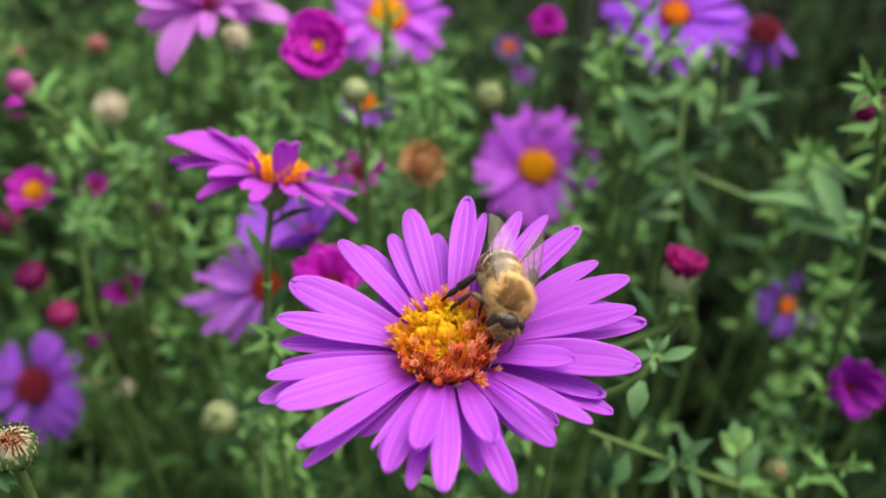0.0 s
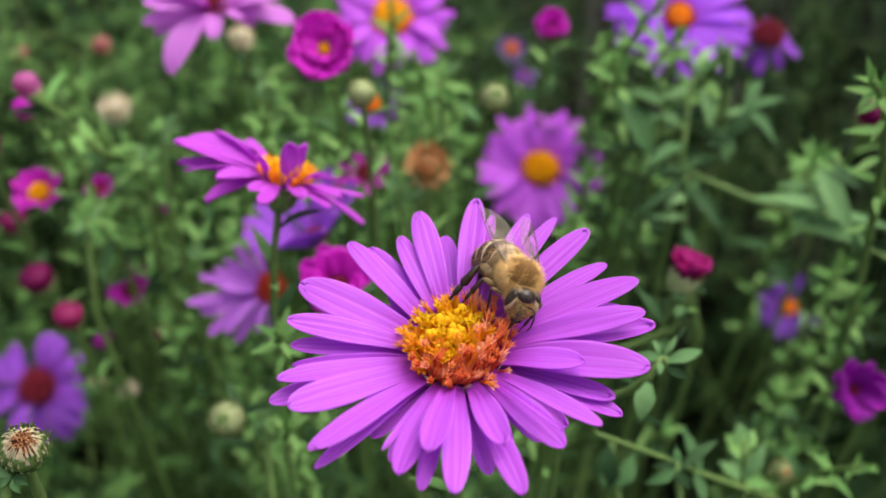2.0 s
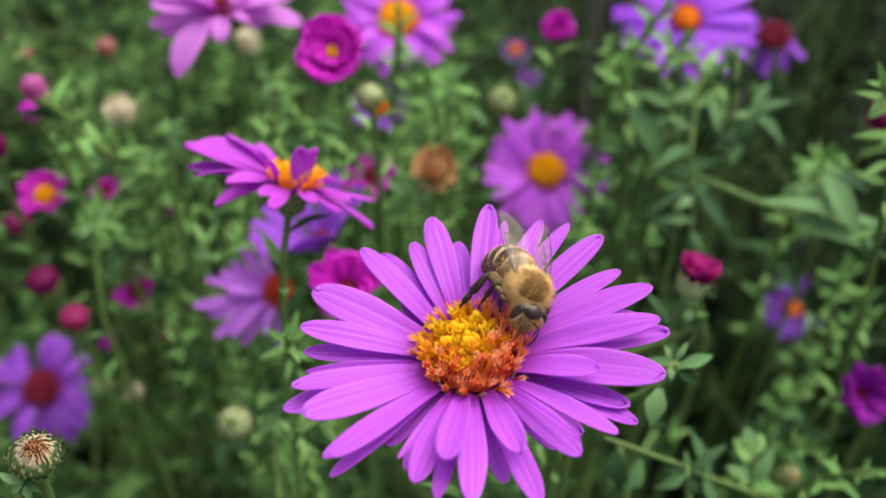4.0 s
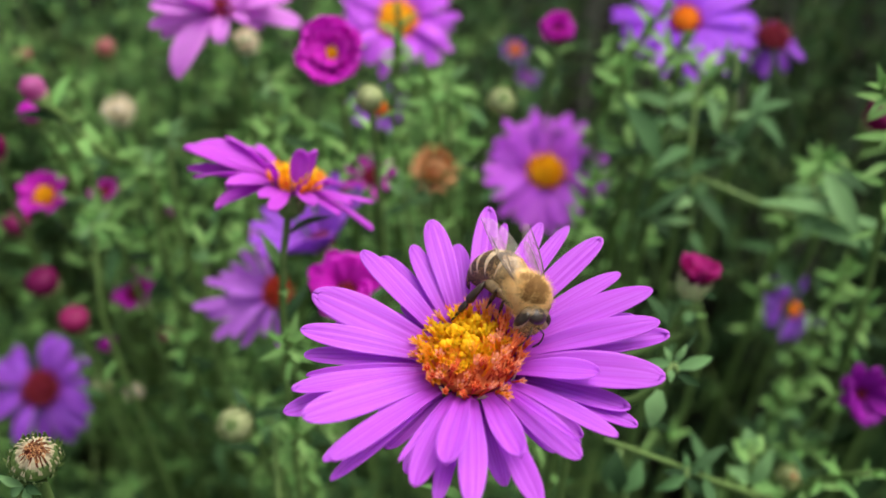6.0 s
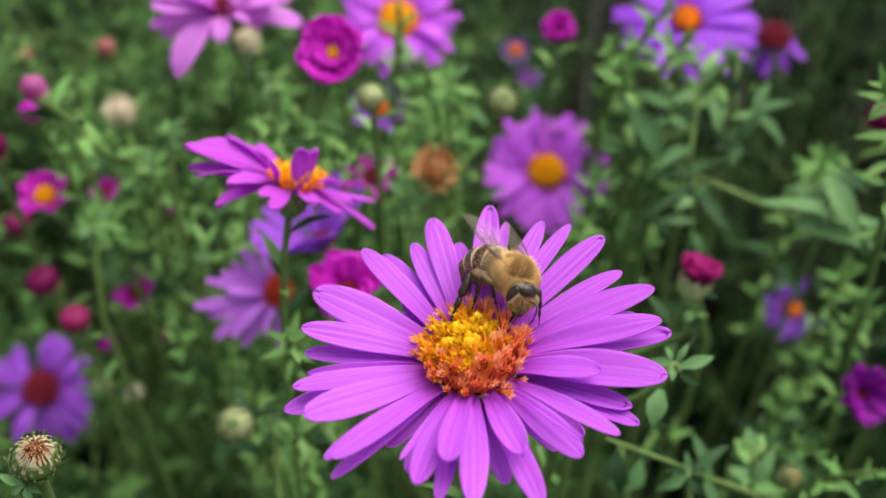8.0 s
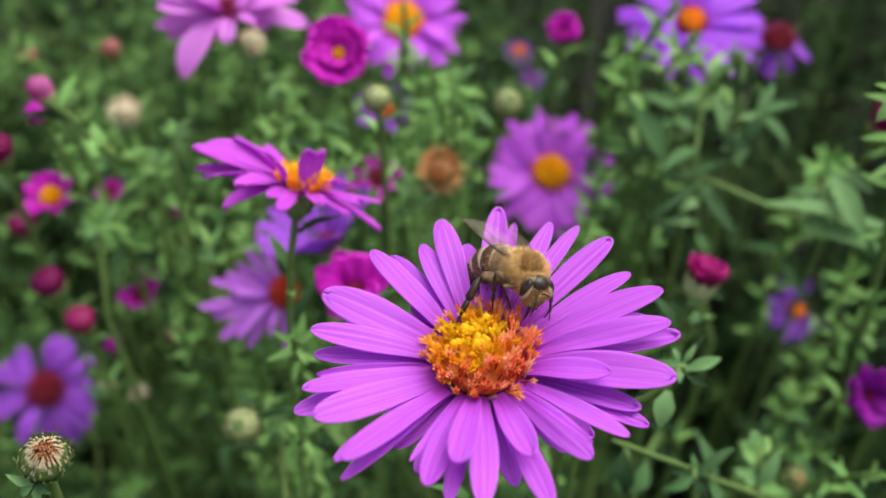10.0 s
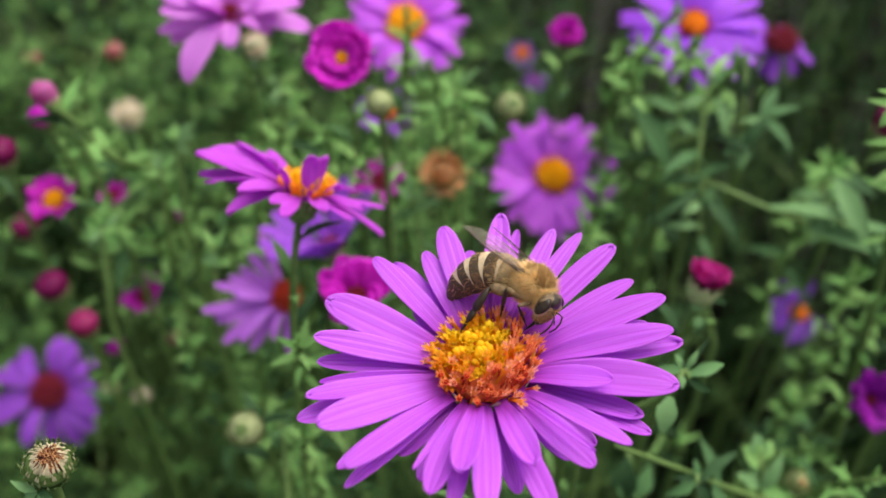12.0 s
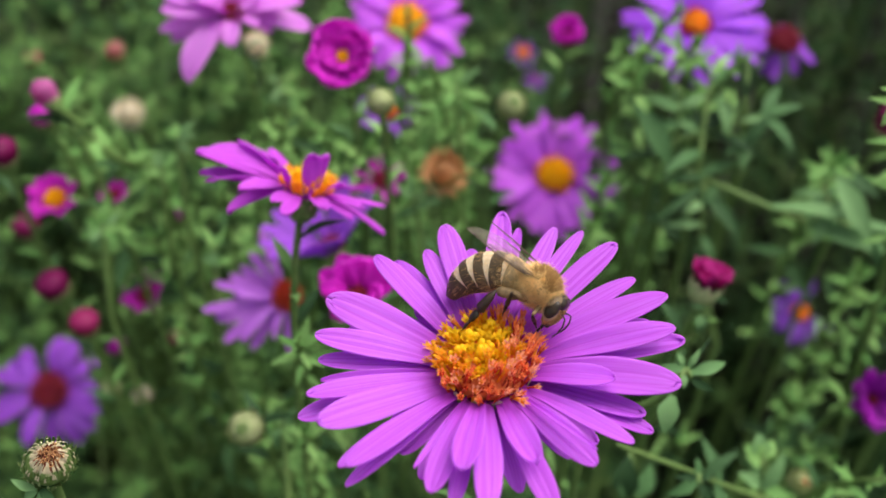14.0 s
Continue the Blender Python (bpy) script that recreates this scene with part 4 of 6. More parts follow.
branch("upright green branch with narrow leaves", [(0.0555, 0.1626, 0.5523), (0.0535, 0.155, 0.5440), (0.0524, 0.15, 0.5344), (0.053, 0.152, 0.50)], 0.0006,
       [(0.0, 2, 0, 1.1), (0.05, 0, 100, 1.1), (0.12, 0, 220, 1.2), (0.25, 2, 320, 1.2), (0.4, 0, 80, 1.3), (0.55, 1, 200, 1.2), (0.7, 0, 320, 1.2), (0.85, 1, 90, 1.2)], 405, (0.055, 0.17))


# shoots with few, large leaves: the stem from its tip down, then each leaf's foot, tip and width in mm
SPRAYS = [
    ("tall shoot with long narrow leaves", [(0.0469, 0.1578, 0.5525), (0.0478, 0.1563, 0.5481), (0.0486, 0.1557, 0.5424), (0.0481, 0.1553, 0.5336)],
     [((0.0476, 0.1557, 0.5484), (0.0406, 0.1582, 0.5495), 2.4), ((0.0477, 0.1552, 0.5473), (0.0405, 0.1568, 0.5464), 2.1), ((0.0476, 0.1557, 0.5484), (0.0531, 0.1553, 0.5515), 2.4), ((0.0478, 0.1544, 0.5457), (0.0519, 0.1523, 0.5443), 2.5), ((0.0478, 0.1538, 0.5447), (0.0434, 0.1549, 0.5440), 2.3), ((0.0474, 0.1562, 0.5494), (0.0458, 0.1581, 0.5526), 2.0), ((0.0465, 0.1500, 0.5366), (0.0366, 0.1587, 0.5485), 5.0), ((0.0458, 0.1513, 0.5386), (0.0423, 0.1548, 0.5433), 2.5)]),
    ("forked shoot with long pale leaves", [(0.0605, 0.1579, 0.5589), (0.0610, 0.1553, 0.5511), (0.0615, 0.1536, 0.5428), (0.0626, 0.1525, 0.5338), (0.0629, 0.1547, 0.5275)],
     [((0.0607, 0.1496, 0.5409), (0.0660, 0.1513, 0.5489), 3.1), ((0.0604, 0.1526, 0.5466), (0.0657, 0.1513, 0.5485), 1.8), ((0.0608, 0.1547, 0.5514), (0.0605, 0.1583, 0.5597), 3.6), ((0.0604, 0.1501, 0.5417), (0.0572, 0.1501, 0.5393), 1.9), ((0.0577, 0.1522, 0.5435), (0.0572, 0.1564, 0.5521), 2.8), ((0.0606, 0.1479, 0.5378), (0.0616, 0.1512, 0.5447), 3.3)]),
    ("pale upright shoot with curving leaves", [(0.0535, 0.1485, 0.5340), (0.0536, 0.1444, 0.5259), (0.0538, 0.1405, 0.5167), (0.0563, 0.1383, 0.5090)],
     [((0.0543, 0.1471, 0.5321), (0.0601, 0.1397, 0.5241), 3.1), ((0.0535, 0.1464, 0.5304), (0.0492, 0.1457, 0.5269), 2.3), ((0.0534, 0.1438, 0.5263), (0.0464, 0.1454, 0.5249), 2.3), ((0.0535, 0.1457, 0.5294), (0.0558, 0.1478, 0.5343), 2.8), ((0.0532, 0.1411, 0.5222), (0.0505, 0.1391, 0.5180), 3.3), ((0.0534, 0.1425, 0.5243), (0.0558, 0.1389, 0.5205), 2.0), ((0.0532, 0.1483, 0.5334), (0.0409, 0.1466, 0.5242), 2.3)]),
    ("strong side shoot with broad strap leaves", [(0.0751, 0.1410, 0.5378), (0.0770, 0.1379, 0.5329), (0.0835, 0.1340, 0.5286), (0.0921, 0.1301, 0.5245)],
     [((0.0774, 0.1407, 0.5395), (0.0833, 0.1307, 0.5293), 4.3), ((0.0725, 0.1378, 0.5303), (0.0882, 0.1273, 0.5290), 3.8), ((0.0757, 0.1399, 0.5364), (0.0697, 0.1422, 0.5350), 1.8), ((0.0767, 0.1380, 0.5342), (0.0739, 0.1346, 0.5268), 2.8)]),
    ("pale green rosette of narrow leaves beside the large aster", [(0.0312, 0.0796, 0.5451), (0.0297, 0.0786, 0.5424), (0.0273, 0.0792, 0.5390), (0.0234, 0.0812, 0.5347)],
     [((0.0316, 0.0791, 0.5447), (0.0370, 0.0788, 0.5470), 1.8), ((0.0311, 0.0797, 0.5451), (0.0266, 0.0805, 0.5442), 1.5), ((0.0314, 0.0798, 0.5453), (0.0331, 0.0810, 0.5474), 1.0), ((0.0317, 0.0786, 0.5443), (0.0345, 0.0767, 0.5436), 1.3), ((0.0312, 0.0799, 0.5454), (0.0350, 0.0816, 0.5490), 0.6), ((0.0294, 0.0775, 0.5422), (0.0280, 0.0742, 0.5385), 2.9), ((0.0309, 0.0793, 0.5446), (0.0306, 0.0779, 0.5431), 1.0), ((0.0309, 0.0800, 0.5453), (0.0301, 0.0814, 0.5465), 1.0)]),
    ("small green rosette under the large aster", [(0.0380, 0.0826, 0.5207), (0.0381, 0.0813, 0.5187), (0.0387, 0.0780, 0.5137)],
     [((0.0378, 0.0817, 0.5198), (0.0327, 0.0811, 0.5176), 2.1), ((0.0379, 0.0812, 0.5196), (0.0400, 0.0786, 0.5183), 1.9), ((0.0380, 0.0819, 0.5201), (0.0377, 0.0842, 0.5219), 1.3), ((0.0378, 0.0819, 0.5201), (0.0341, 0.0826, 0.5192), 1.3), ((0.0381, 0.0816, 0.5199), (0.0402, 0.0820, 0.5211), 1.1)]),
    ("curled bright green shoot low in the bed", [(0.0558, 0.0982, 0.5073), (0.0562, 0.0960, 0.5046), (0.0563, 0.0948, 0.5008), (0.0571, 0.0912, 0.4938)],
     [((0.0554, 0.0932, 0.5029), (0.0590, 0.0974, 0.5082), 2.9), ((0.0552, 0.0937, 0.5032), (0.0504, 0.0964, 0.5032), 2.7), ((0.0556, 0.0933, 0.5031), (0.0595, 0.0910, 0.5032), 2.5), ((0.0556, 0.0974, 0.5064), (0.0529, 0.0997, 0.5071), 3.4), ((0.0557, 0.0976, 0.5067), (0.0554, 0.1007, 0.5093), 3.4), ((0.0558, 0.0973, 0.5065), (0.0580, 0.0990, 0.5091), 2.9), ((0.0555, 0.0968, 0.5059), (0.0523, 0.0981, 0.5055), 2.5)]),
    ("broad dark leaves low under the large aster", [(0.0313, 0.0961, 0.5096), (0.0319, 0.0928, 0.5060), (0.0328, 0.0879, 0.4999)],
     [((0.0301, 0.0903, 0.5045), (0.0311, 0.0961, 0.5095), 4.7), ((0.0318, 0.0901, 0.5048), (0.0356, 0.0934, 0.5086), 3.6), ((0.0306, 0.0903, 0.5046), (0.0280, 0.0929, 0.5059), 3.2)]),
    ("green leaves round the foot of a plump bud", [(-0.0443, 0.0559, 0.5517), (-0.0449, 0.0551, 0.5504), (-0.0457, 0.0535, 0.5468)],
     [((-0.0441, 0.0553, 0.5511), (-0.0423, 0.0563, 0.5508), 1.0), ((-0.0444, 0.0549, 0.5509), (-0.0467, 0.0550, 0.5525), 1.0), ((-0.0444, 0.0547, 0.5508), (-0.0458, 0.0537, 0.5509), 1.1), ((-0.0441, 0.0550, 0.5508), (-0.0424, 0.0549, 0.5498), 1.0), ((-0.0441, 0.0548, 0.5507), (-0.0433, 0.0538, 0.5494), 1.1)]),
    ("leafy stem carrying a magenta bud", [(0.0424, 0.1054, 0.5403), (0.0418, 0.1035, 0.5365), (0.0404, 0.1022, 0.5308), (0.0307, 0.1038, 0.5234)],
     [((0.0420, 0.1043, 0.5388), (0.0386, 0.1056, 0.5387), 1.4), ((0.0420, 0.1043, 0.5388), (0.0449, 0.1024, 0.5380), 1.6), ((0.0414, 0.1030, 0.5369), (0.0391, 0.1038, 0.5366), 1.2), ((0.0409, 0.1023, 0.5357), (0.0398, 0.1012, 0.5339), 1.8), ((0.0418, 0.1052, 0.5399), (0.0403, 0.1045, 0.5381), 1.2), ((0.0422, 0.1050, 0.5397), (0.0439, 0.1037, 0.5390), 1.2), ((0.0402, 0.1006, 0.5334), (0.0418, 0.1021, 0.5359), 1.2)]),
    ("bright yellow-green star of young leaves", [(-0.0701, 0.1343, 0.5323), (-0.0701, 0.1327, 0.5286), (-0.0705, 0.1311, 0.5227)],
     [((-0.0701, 0.1340, 0.5319), (-0.0735, 0.1337, 0.5342), 1.7), ((-0.0701, 0.1343, 0.5322), (-0.0714, 0.1358, 0.5358), 1.7), ((-0.0701, 0.1340, 0.5319), (-0.0670, 0.1367, 0.5336), 1.7), ((-0.0700, 0.1338, 0.5315), (-0.0675, 0.1329, 0.5282), 1.7), ((-0.0704, 0.1336, 0.5315), (-0.0726, 0.1314, 0.5301), 1.7), ((-0.0698, 0.1341, 0.5318), (-0.0660, 0.1351, 0.5304), 1.6)]),
    ("bright green star of young leaves", [(-0.0551, 0.1456, 0.5467), (-0.0555, 0.1446, 0.5434), (-0.0558, 0.1439, 0.5379)],
     [((-0.0551, 0.1453, 0.5462), (-0.0517, 0.1476, 0.5484), 1.6), ((-0.0551, 0.1453, 0.5462), (-0.0578, 0.1453, 0.5483), 1.6), ((-0.0554, 0.1450, 0.5459), (-0.0505, 0.1466, 0.5455), 1.6), ((-0.0555, 0.1452, 0.5463), (-0.0560, 0.1465, 0.5492), 1.5), ((-0.0553, 0.1448, 0.5453), (-0.0530, 0.1445, 0.5431), 1.5)]),
    ("bright green upright shoot of young leaves", [(-0.0496, 0.1377, 0.5259), (-0.0496, 0.1356, 0.5216), (-0.0498, 0.1334, 0.5151)],
     [((-0.0494, 0.1347, 0.5215), (-0.0497, 0.1382, 0.5266), 1.6), ((-0.0495, 0.1368, 0.5244), (-0.0517, 0.1391, 0.5291), 1.6), ((-0.0494, 0.1364, 0.5239), (-0.0469, 0.1400, 0.5279), 1.5), ((-0.0492, 0.1353, 0.5222), (-0.0459, 0.1366, 0.5225), 1.5), ((-0.0495, 0.1352, 0.5223), (-0.0523, 0.1354, 0.5239), 1.5)]),
    ("bright green tuft of young leaves", [(-0.0606, 0.1465, 0.5391), (-0.0608, 0.1457, 0.5362), (-0.0610, 0.1448, 0.5305)],
     [((-0.0605, 0.1459, 0.5378), (-0.0620, 0.1476, 0.5421), 1.9), ((-0.0605, 0.1459, 0.5378), (-0.0580, 0.1486, 0.5409), 1.8), ((-0.0607, 0.1456, 0.5375), (-0.0638, 0.1450, 0.5386), 1.6), ((-0.0603, 0.1456, 0.5372), (-0.0574, 0.1463, 0.5363), 1.6)]),
    ("green tuft of leaves beside a dried head", [(-0.0078, 0.1414, 0.5353), (-0.0074, 0.1402, 0.5320), (-0.0066, 0.1388, 0.5259)],
     [((-0.0074, 0.1401, 0.5331), (-0.0013, 0.1410, 0.5342), 1.9), ((-0.0078, 0.1407, 0.5341), (-0.0122, 0.1419, 0.5366), 1.6), ((-0.0077, 0.1411, 0.5348), (-0.0091, 0.1437, 0.5393), 1.5), ((-0.0076, 0.1408, 0.5343), (-0.0048, 0.1426, 0.5370), 1.5), ((-0.0075, 0.1399, 0.5327), (-0.0109, 0.1390, 0.5316), 1.5)]),
    ("bright green star of leaves under a purple aster", [(0.0008, 0.1579, 0.5517), (0.0010, 0.1571, 0.5482), (0.0015, 0.1559, 0.5409)],
     [((0.0008, 0.1578, 0.5515), (0.0058, 0.1592, 0.5550), 1.7), ((0.0008, 0.1577, 0.5512), (-0.0030, 0.1588, 0.5539), 1.7), ((0.0010, 0.1575, 0.5507), (0.0082, 0.1570, 0.5501), 1.7), ((0.0008, 0.1573, 0.5502), (-0.0026, 0.1559, 0.5473), 1.7), ((0.0010, 0.1575, 0.5509), (0.0020, 0.1596, 0.5558), 1.6), ((0.0010, 0.1570, 0.5496), (0.0051, 0.1554, 0.5464), 1.6)]),
    ("bright green leaves low beside the large aster", [(-0.0296, 0.0973, 0.5166), (-0.0295, 0.0959, 0.5143), (-0.0289, 0.0917, 0.5078)],
     [((-0.0296, 0.0965, 0.5159), (-0.0259, 0.0990, 0.5172), 1.5), ((-0.0295, 0.0963, 0.5156), (-0.0273, 0.0941, 0.5131), 1.4), ((-0.0296, 0.0967, 0.5160), (-0.0325, 0.0976, 0.5178), 1.3), ((-0.0293, 0.0959, 0.5152), (-0.0326, 0.0943, 0.5147), 1.3)]),
    ("bright green star of leaves under a pale aster", [(-0.0380, 0.1670, 0.5498), (-0.0378, 0.1662, 0.5461), (-0.0377, 0.1652, 0.5390)],
     [((-0.0378, 0.1667, 0.5490), (-0.0338, 0.1681, 0.5505), 1.6), ((-0.0378, 0.1667, 0.5490), (-0.0415, 0.1666, 0.5509), 1.6), ((-0.0378, 0.1664, 0.5484), (-0.0348, 0.1658, 0.5456), 1.6), ((-0.0377, 0.1663, 0.5481), (-0.0403, 0.1644, 0.5452), 1.6)]),
]


def leaf_spray(label, stem, leaves, seed, mats):
    rng = random.Random(seed)
    o = Vector(stem[0])
    ob = thing("aster_shoot", Matrix.Translation(o), label, "leafy shoot", "leafy shoots")
    pts = [Vector(p) - o for p in stem]
    low = pts[-1] + (pts[-1] - pts[-2]).normalized() * 0.01
    line = pts + bezier(low, low + Vector((0, 0.004, -0.03)), Vector((low.x, low.y + 0.03, 0.2 - o.z)), Vector((low.x, low.y + 0.04, -0.01 - o.z)), 6)
    v, q = tube(line, [0.0005 + 0.00006 * i for i in range(len(line))], 7)
    part("stem", make_mesh("stem", v, q, M_STEM), ob)
    for a, b, wide in leaves:
        a, b = Vector(a) - o, Vector(b) - o
        length = (b - a).length
        b = b + CAM_SIDE * length * rng.uniform(-0.25, 0.35)
        near = min(line, key=lambda p: (p - a).length)
        if (near - a).length > 0.0012:
            v, q = tube([near, near.lerp(a, 0.5) + Vector((0, 0, 0.0004)), a], [0.0004, 0.00035, 0.0003], 6)
            part("twig", make_mesh("twig", v, q, M_STEM), ob)
        me = leaf_mesh("leaf", length * 1.05, wide * 1e-3, rng.uniform(42, 62), rng.choice(mats))
        part("leaf", me, ob, axes(a, CAM_SIDE + Vector((rng.uniform(-0.5, 0.5), 0, rng.uniform(-0.1, 0.6))), b - a))


# sprays under the large aster get the dark leaf colour in place of shade
for k, (label, stem, leaves) in enumerate(SPRAYS):
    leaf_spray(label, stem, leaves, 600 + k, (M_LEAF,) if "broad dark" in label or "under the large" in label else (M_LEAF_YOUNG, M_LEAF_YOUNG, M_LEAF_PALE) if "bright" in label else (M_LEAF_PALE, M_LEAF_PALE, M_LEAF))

# ---- the mass of leaves ----
OPEN_HEADS = [(-0.0218, 0.0987, 0.560, 0.016), (0.0274, 0.186, 0.5142, 0.019), (-0.0345, 0.1321, 0.5158, 0.020), (-0.1243, 0.1788, 0.4413, 0.028),
              (-0.0445, 0.1600, 0.566, 0.018), (-0.0113, 0.1993, 0.5507, 0.016), (0.0560, 0.1816, 0.5569, 0.016), (0.0871, 0.2049, 0.5440, 0.011),
              (0.0273, 0.1856, 0.5520, 0.008), (0.0831, 0.1135, 0.5050, 0.012), (0.1307, 0.2325, 0.4290, 0.014), (0.0281, 0.2988, 0.5045, 0.008),
              (-0.0866, 0.139, 0.5117, 0.006), (-0.0755, 0.1557, 0.4971, 0.008), (-0.126, 0.198, 0.4878, 0.006), (-0.0901, 0.2054, 0.5228, 0.006),
              (0.003, 0.061, 0.558, 0.022), (-0.0326, 0.0873, 0.525, 0.004), (0.0426, 0.105, 0.540, 0.005), (-0.0837, 0.1497, 0.4851, 0.004),
              (-0.0822, 0.1524, 0.4662, 0.004)]


HOLLOWS = [(0.070, 0.200, 0.035), (0.120, 0.200, 0.050), (-0.056, 0.135, 0.030), (-0.040, 0.112, 0.024), (0.012, 0.225, 0.050), (-0.135, 0.250, 0.060), (0.035, 0.250, 0.045), (0.115, 0.250, 0.045), (0.165, 0.300, 0.06), (0.085, 0.165, 0.028), (0.060, 0.115, 0.028), (0.100, 0.130, 0.03), (0.045, 0.092, 0.030), (0.015, 0.085, 0.028), (0.032, 0.075, 0.035), (0.075, 0.095, 0.034), (0.098, 0.112, 0.035), (0.050, 0.110, 0.045), (0.090, 0.150, 0.050), (0.070, 0.130, 0.035), (0.028, 0.215, 0.03), (-0.052, 0.112, 0.02)]


def hollow(x, y):
    """0 to 1: how far a place lies in one of the open, dark gaps of the bed."""
    return max(1 - smooth01(0.5 * r, 1.1 * r, math.hypot(x - hx, y - hy)) for hx, hy, r in HOLLOWS)


def canopy_top(x, y):
    """How high the leaves reach at a place in the bed: below the open heads and clear of the camera's view of them."""
    # Taller leaves added behind and, out of view, at +x, to shade the bed.
    z = 0.540 - 0.11 * smooth01(0.0, 0.5, noise.noise(Vector((x * 24, y * 24, 3.1)))) + 0.02 * noise.noise(Vector((x * 50, y * 50, 7.7))) - 0.025 * smooth01(0.0, 0.06, x) - 0.03 * bareness(x, y) + 1.3 * max(0.0, y - 0.33) + 2.2 * min(0.2, max(0.0, x - 0.10 - 0.5 * y))
    if y < 0.10:
        z = min(z, 0.46 + 0.5 * max(0.0, y - 0.04))
    z -= 0.22 * hollow(x, y)
    for hx, hy, hz, r in OPEN_HEADS:
        if y < hy + r and abs(x - hx * max(0.2, y / hy)) < r + 0.006:
            z = min(z, hz - r * 0.9 + max(0.0, hy - y) * 0.55)
    return z


THIN = [(-0.045, 0.195, 0.035), (-0.050, 0.112, 0.036), (-0.105, 0.250, 0.03), (0.020, 0.240, 0.05)]


def bareness(x, y):
    """How thin the top leaves stand, 0 to 1: the bed opens towards +x, and at a few patches."""
    b = smooth01(-0.005, 0.035, x + 0.012 * noise.noise(Vector((x * 30, y * 30, 1.7))))
    for tx, ty, r in THIN:
        b = max(b, 1 - smooth01(0.5 * r, 1.2 * r, math.hypot(x - tx, y - ty)))
    return b


def leafy_twig(rng, verts, faces, idx, start, way, length, count, big, segs=3):
    """Adds a thin twig with leaves along it and an open pale rosette at its tip."""
    way = Vector(way).normalized()
    bow = way.orthogonal().normalized() * rng.uniform(-0.2, 0.2) * length
    line = bezier(start, start + way * length * 0.4, start + way * length * 0.7 + bow, start + way * length + bow + Vector((0, 0, length * 0.15)), 4)
    v, f = tube(line, [0.0006 - 0.0003 * i / 3 for i in range(4)], 4 if segs > 2 else 3)
    b = len(verts)
    verts += [tuple(p) for p in v]
    faces += [tuple(c + b for c in q) for q in f[:-2]]
    idx += [2] * (len(f) - 2)
    dense = bezier(*line, 30)
    u = way.orthogonal().normalized()
    w = way.cross(u)
    for k in range(count):
        s = 1 - (max(0, k - 6) / count) ** 1.1
        size = (0.0056 + big * min(1, (1 - s) * 2.5)) * rng.uniform(0.8, 1.3) * (0.55 + 0.09 * k if k < 5 else 1.0)
        lv, lf = leaf_arrays(size, size * rng.uniform(0.16, 0.23) * (1 if segs > 2 else 1.25), rng.uniform(0, 45), segs=segs)
        a = k * 2.39996 + rng.uniform(-0.4, 0.4)
        out = u * math.cos(a) + w * math.sin(a) + way * ((1.6 - 0.28 * k if k < 5 else 0.2) + rng.uniform(-0.15, 0.35))
        n = way - out.normalized() * way.dot(out.normalized()) + Vector((0, 0, 0.3))
        m = np.array(axes(dense[int(s * 29)], n, out))
        b = len(verts)
        verts += [tuple(p) for p in lv @ m[:3, :3].T + m[:3, 3]]
        faces += [tuple(int(c) + b for c in q) for q in lf]
        # coarse twigs keep the dark leaf colour throughout, imitating shade deep in the bed
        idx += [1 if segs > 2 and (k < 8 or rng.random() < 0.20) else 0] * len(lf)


def sprig_arrays(seed, fine=True, length=0.12):
    """A branched leafy stem as arrays, growing up from the origin."""
    rng = random.Random(seed)
    verts, faces, idx = [], [], []
    segs = 3 if fine else 2
    leafy_twig(rng, verts, faces, idx, Vector((0, 0, 0)), (rng.uniform(-0.15, 0.15), rng.uniform(-0.15, 0.15), 1), length, 36 if fine else 20, 0.0045 if fine else 0.0075, segs)
    for k in range(7 if fine else 4):
        h = length * ((0.33 if fine else 0.4) + 0.085 * k)
        a = k * 2.39996 + rng.uniform(-0.5, 0.5)
        leafy_twig(rng, verts, faces, idx, Vector((0, 0, h)), (math.cos(a), math.sin(a), rng.uniform(0.3, 1.0)), length * rng.uniform(0.16, 0.30),
                   rng.randrange(12, 18) if fine else 8, 0.0028 if fine else 0.0060, segs)
    return np.array(verts), np.array(faces), np.array(idx)


# the camera's place; sprigs on its sight lines to the heads are cleared
CAM_EYE = np.array((0.0, 0.0, 0.62))


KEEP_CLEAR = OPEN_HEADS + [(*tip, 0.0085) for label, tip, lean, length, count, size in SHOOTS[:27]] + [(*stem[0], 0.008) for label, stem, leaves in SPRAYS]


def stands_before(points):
    """Whether leaves would hide a head or shoot tip from the camera."""
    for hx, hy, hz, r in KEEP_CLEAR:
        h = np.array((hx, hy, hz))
        d = CAM_EYE - h
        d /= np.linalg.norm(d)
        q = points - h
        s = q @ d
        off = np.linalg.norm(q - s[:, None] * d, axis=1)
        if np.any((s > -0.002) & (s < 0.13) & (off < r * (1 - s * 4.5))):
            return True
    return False


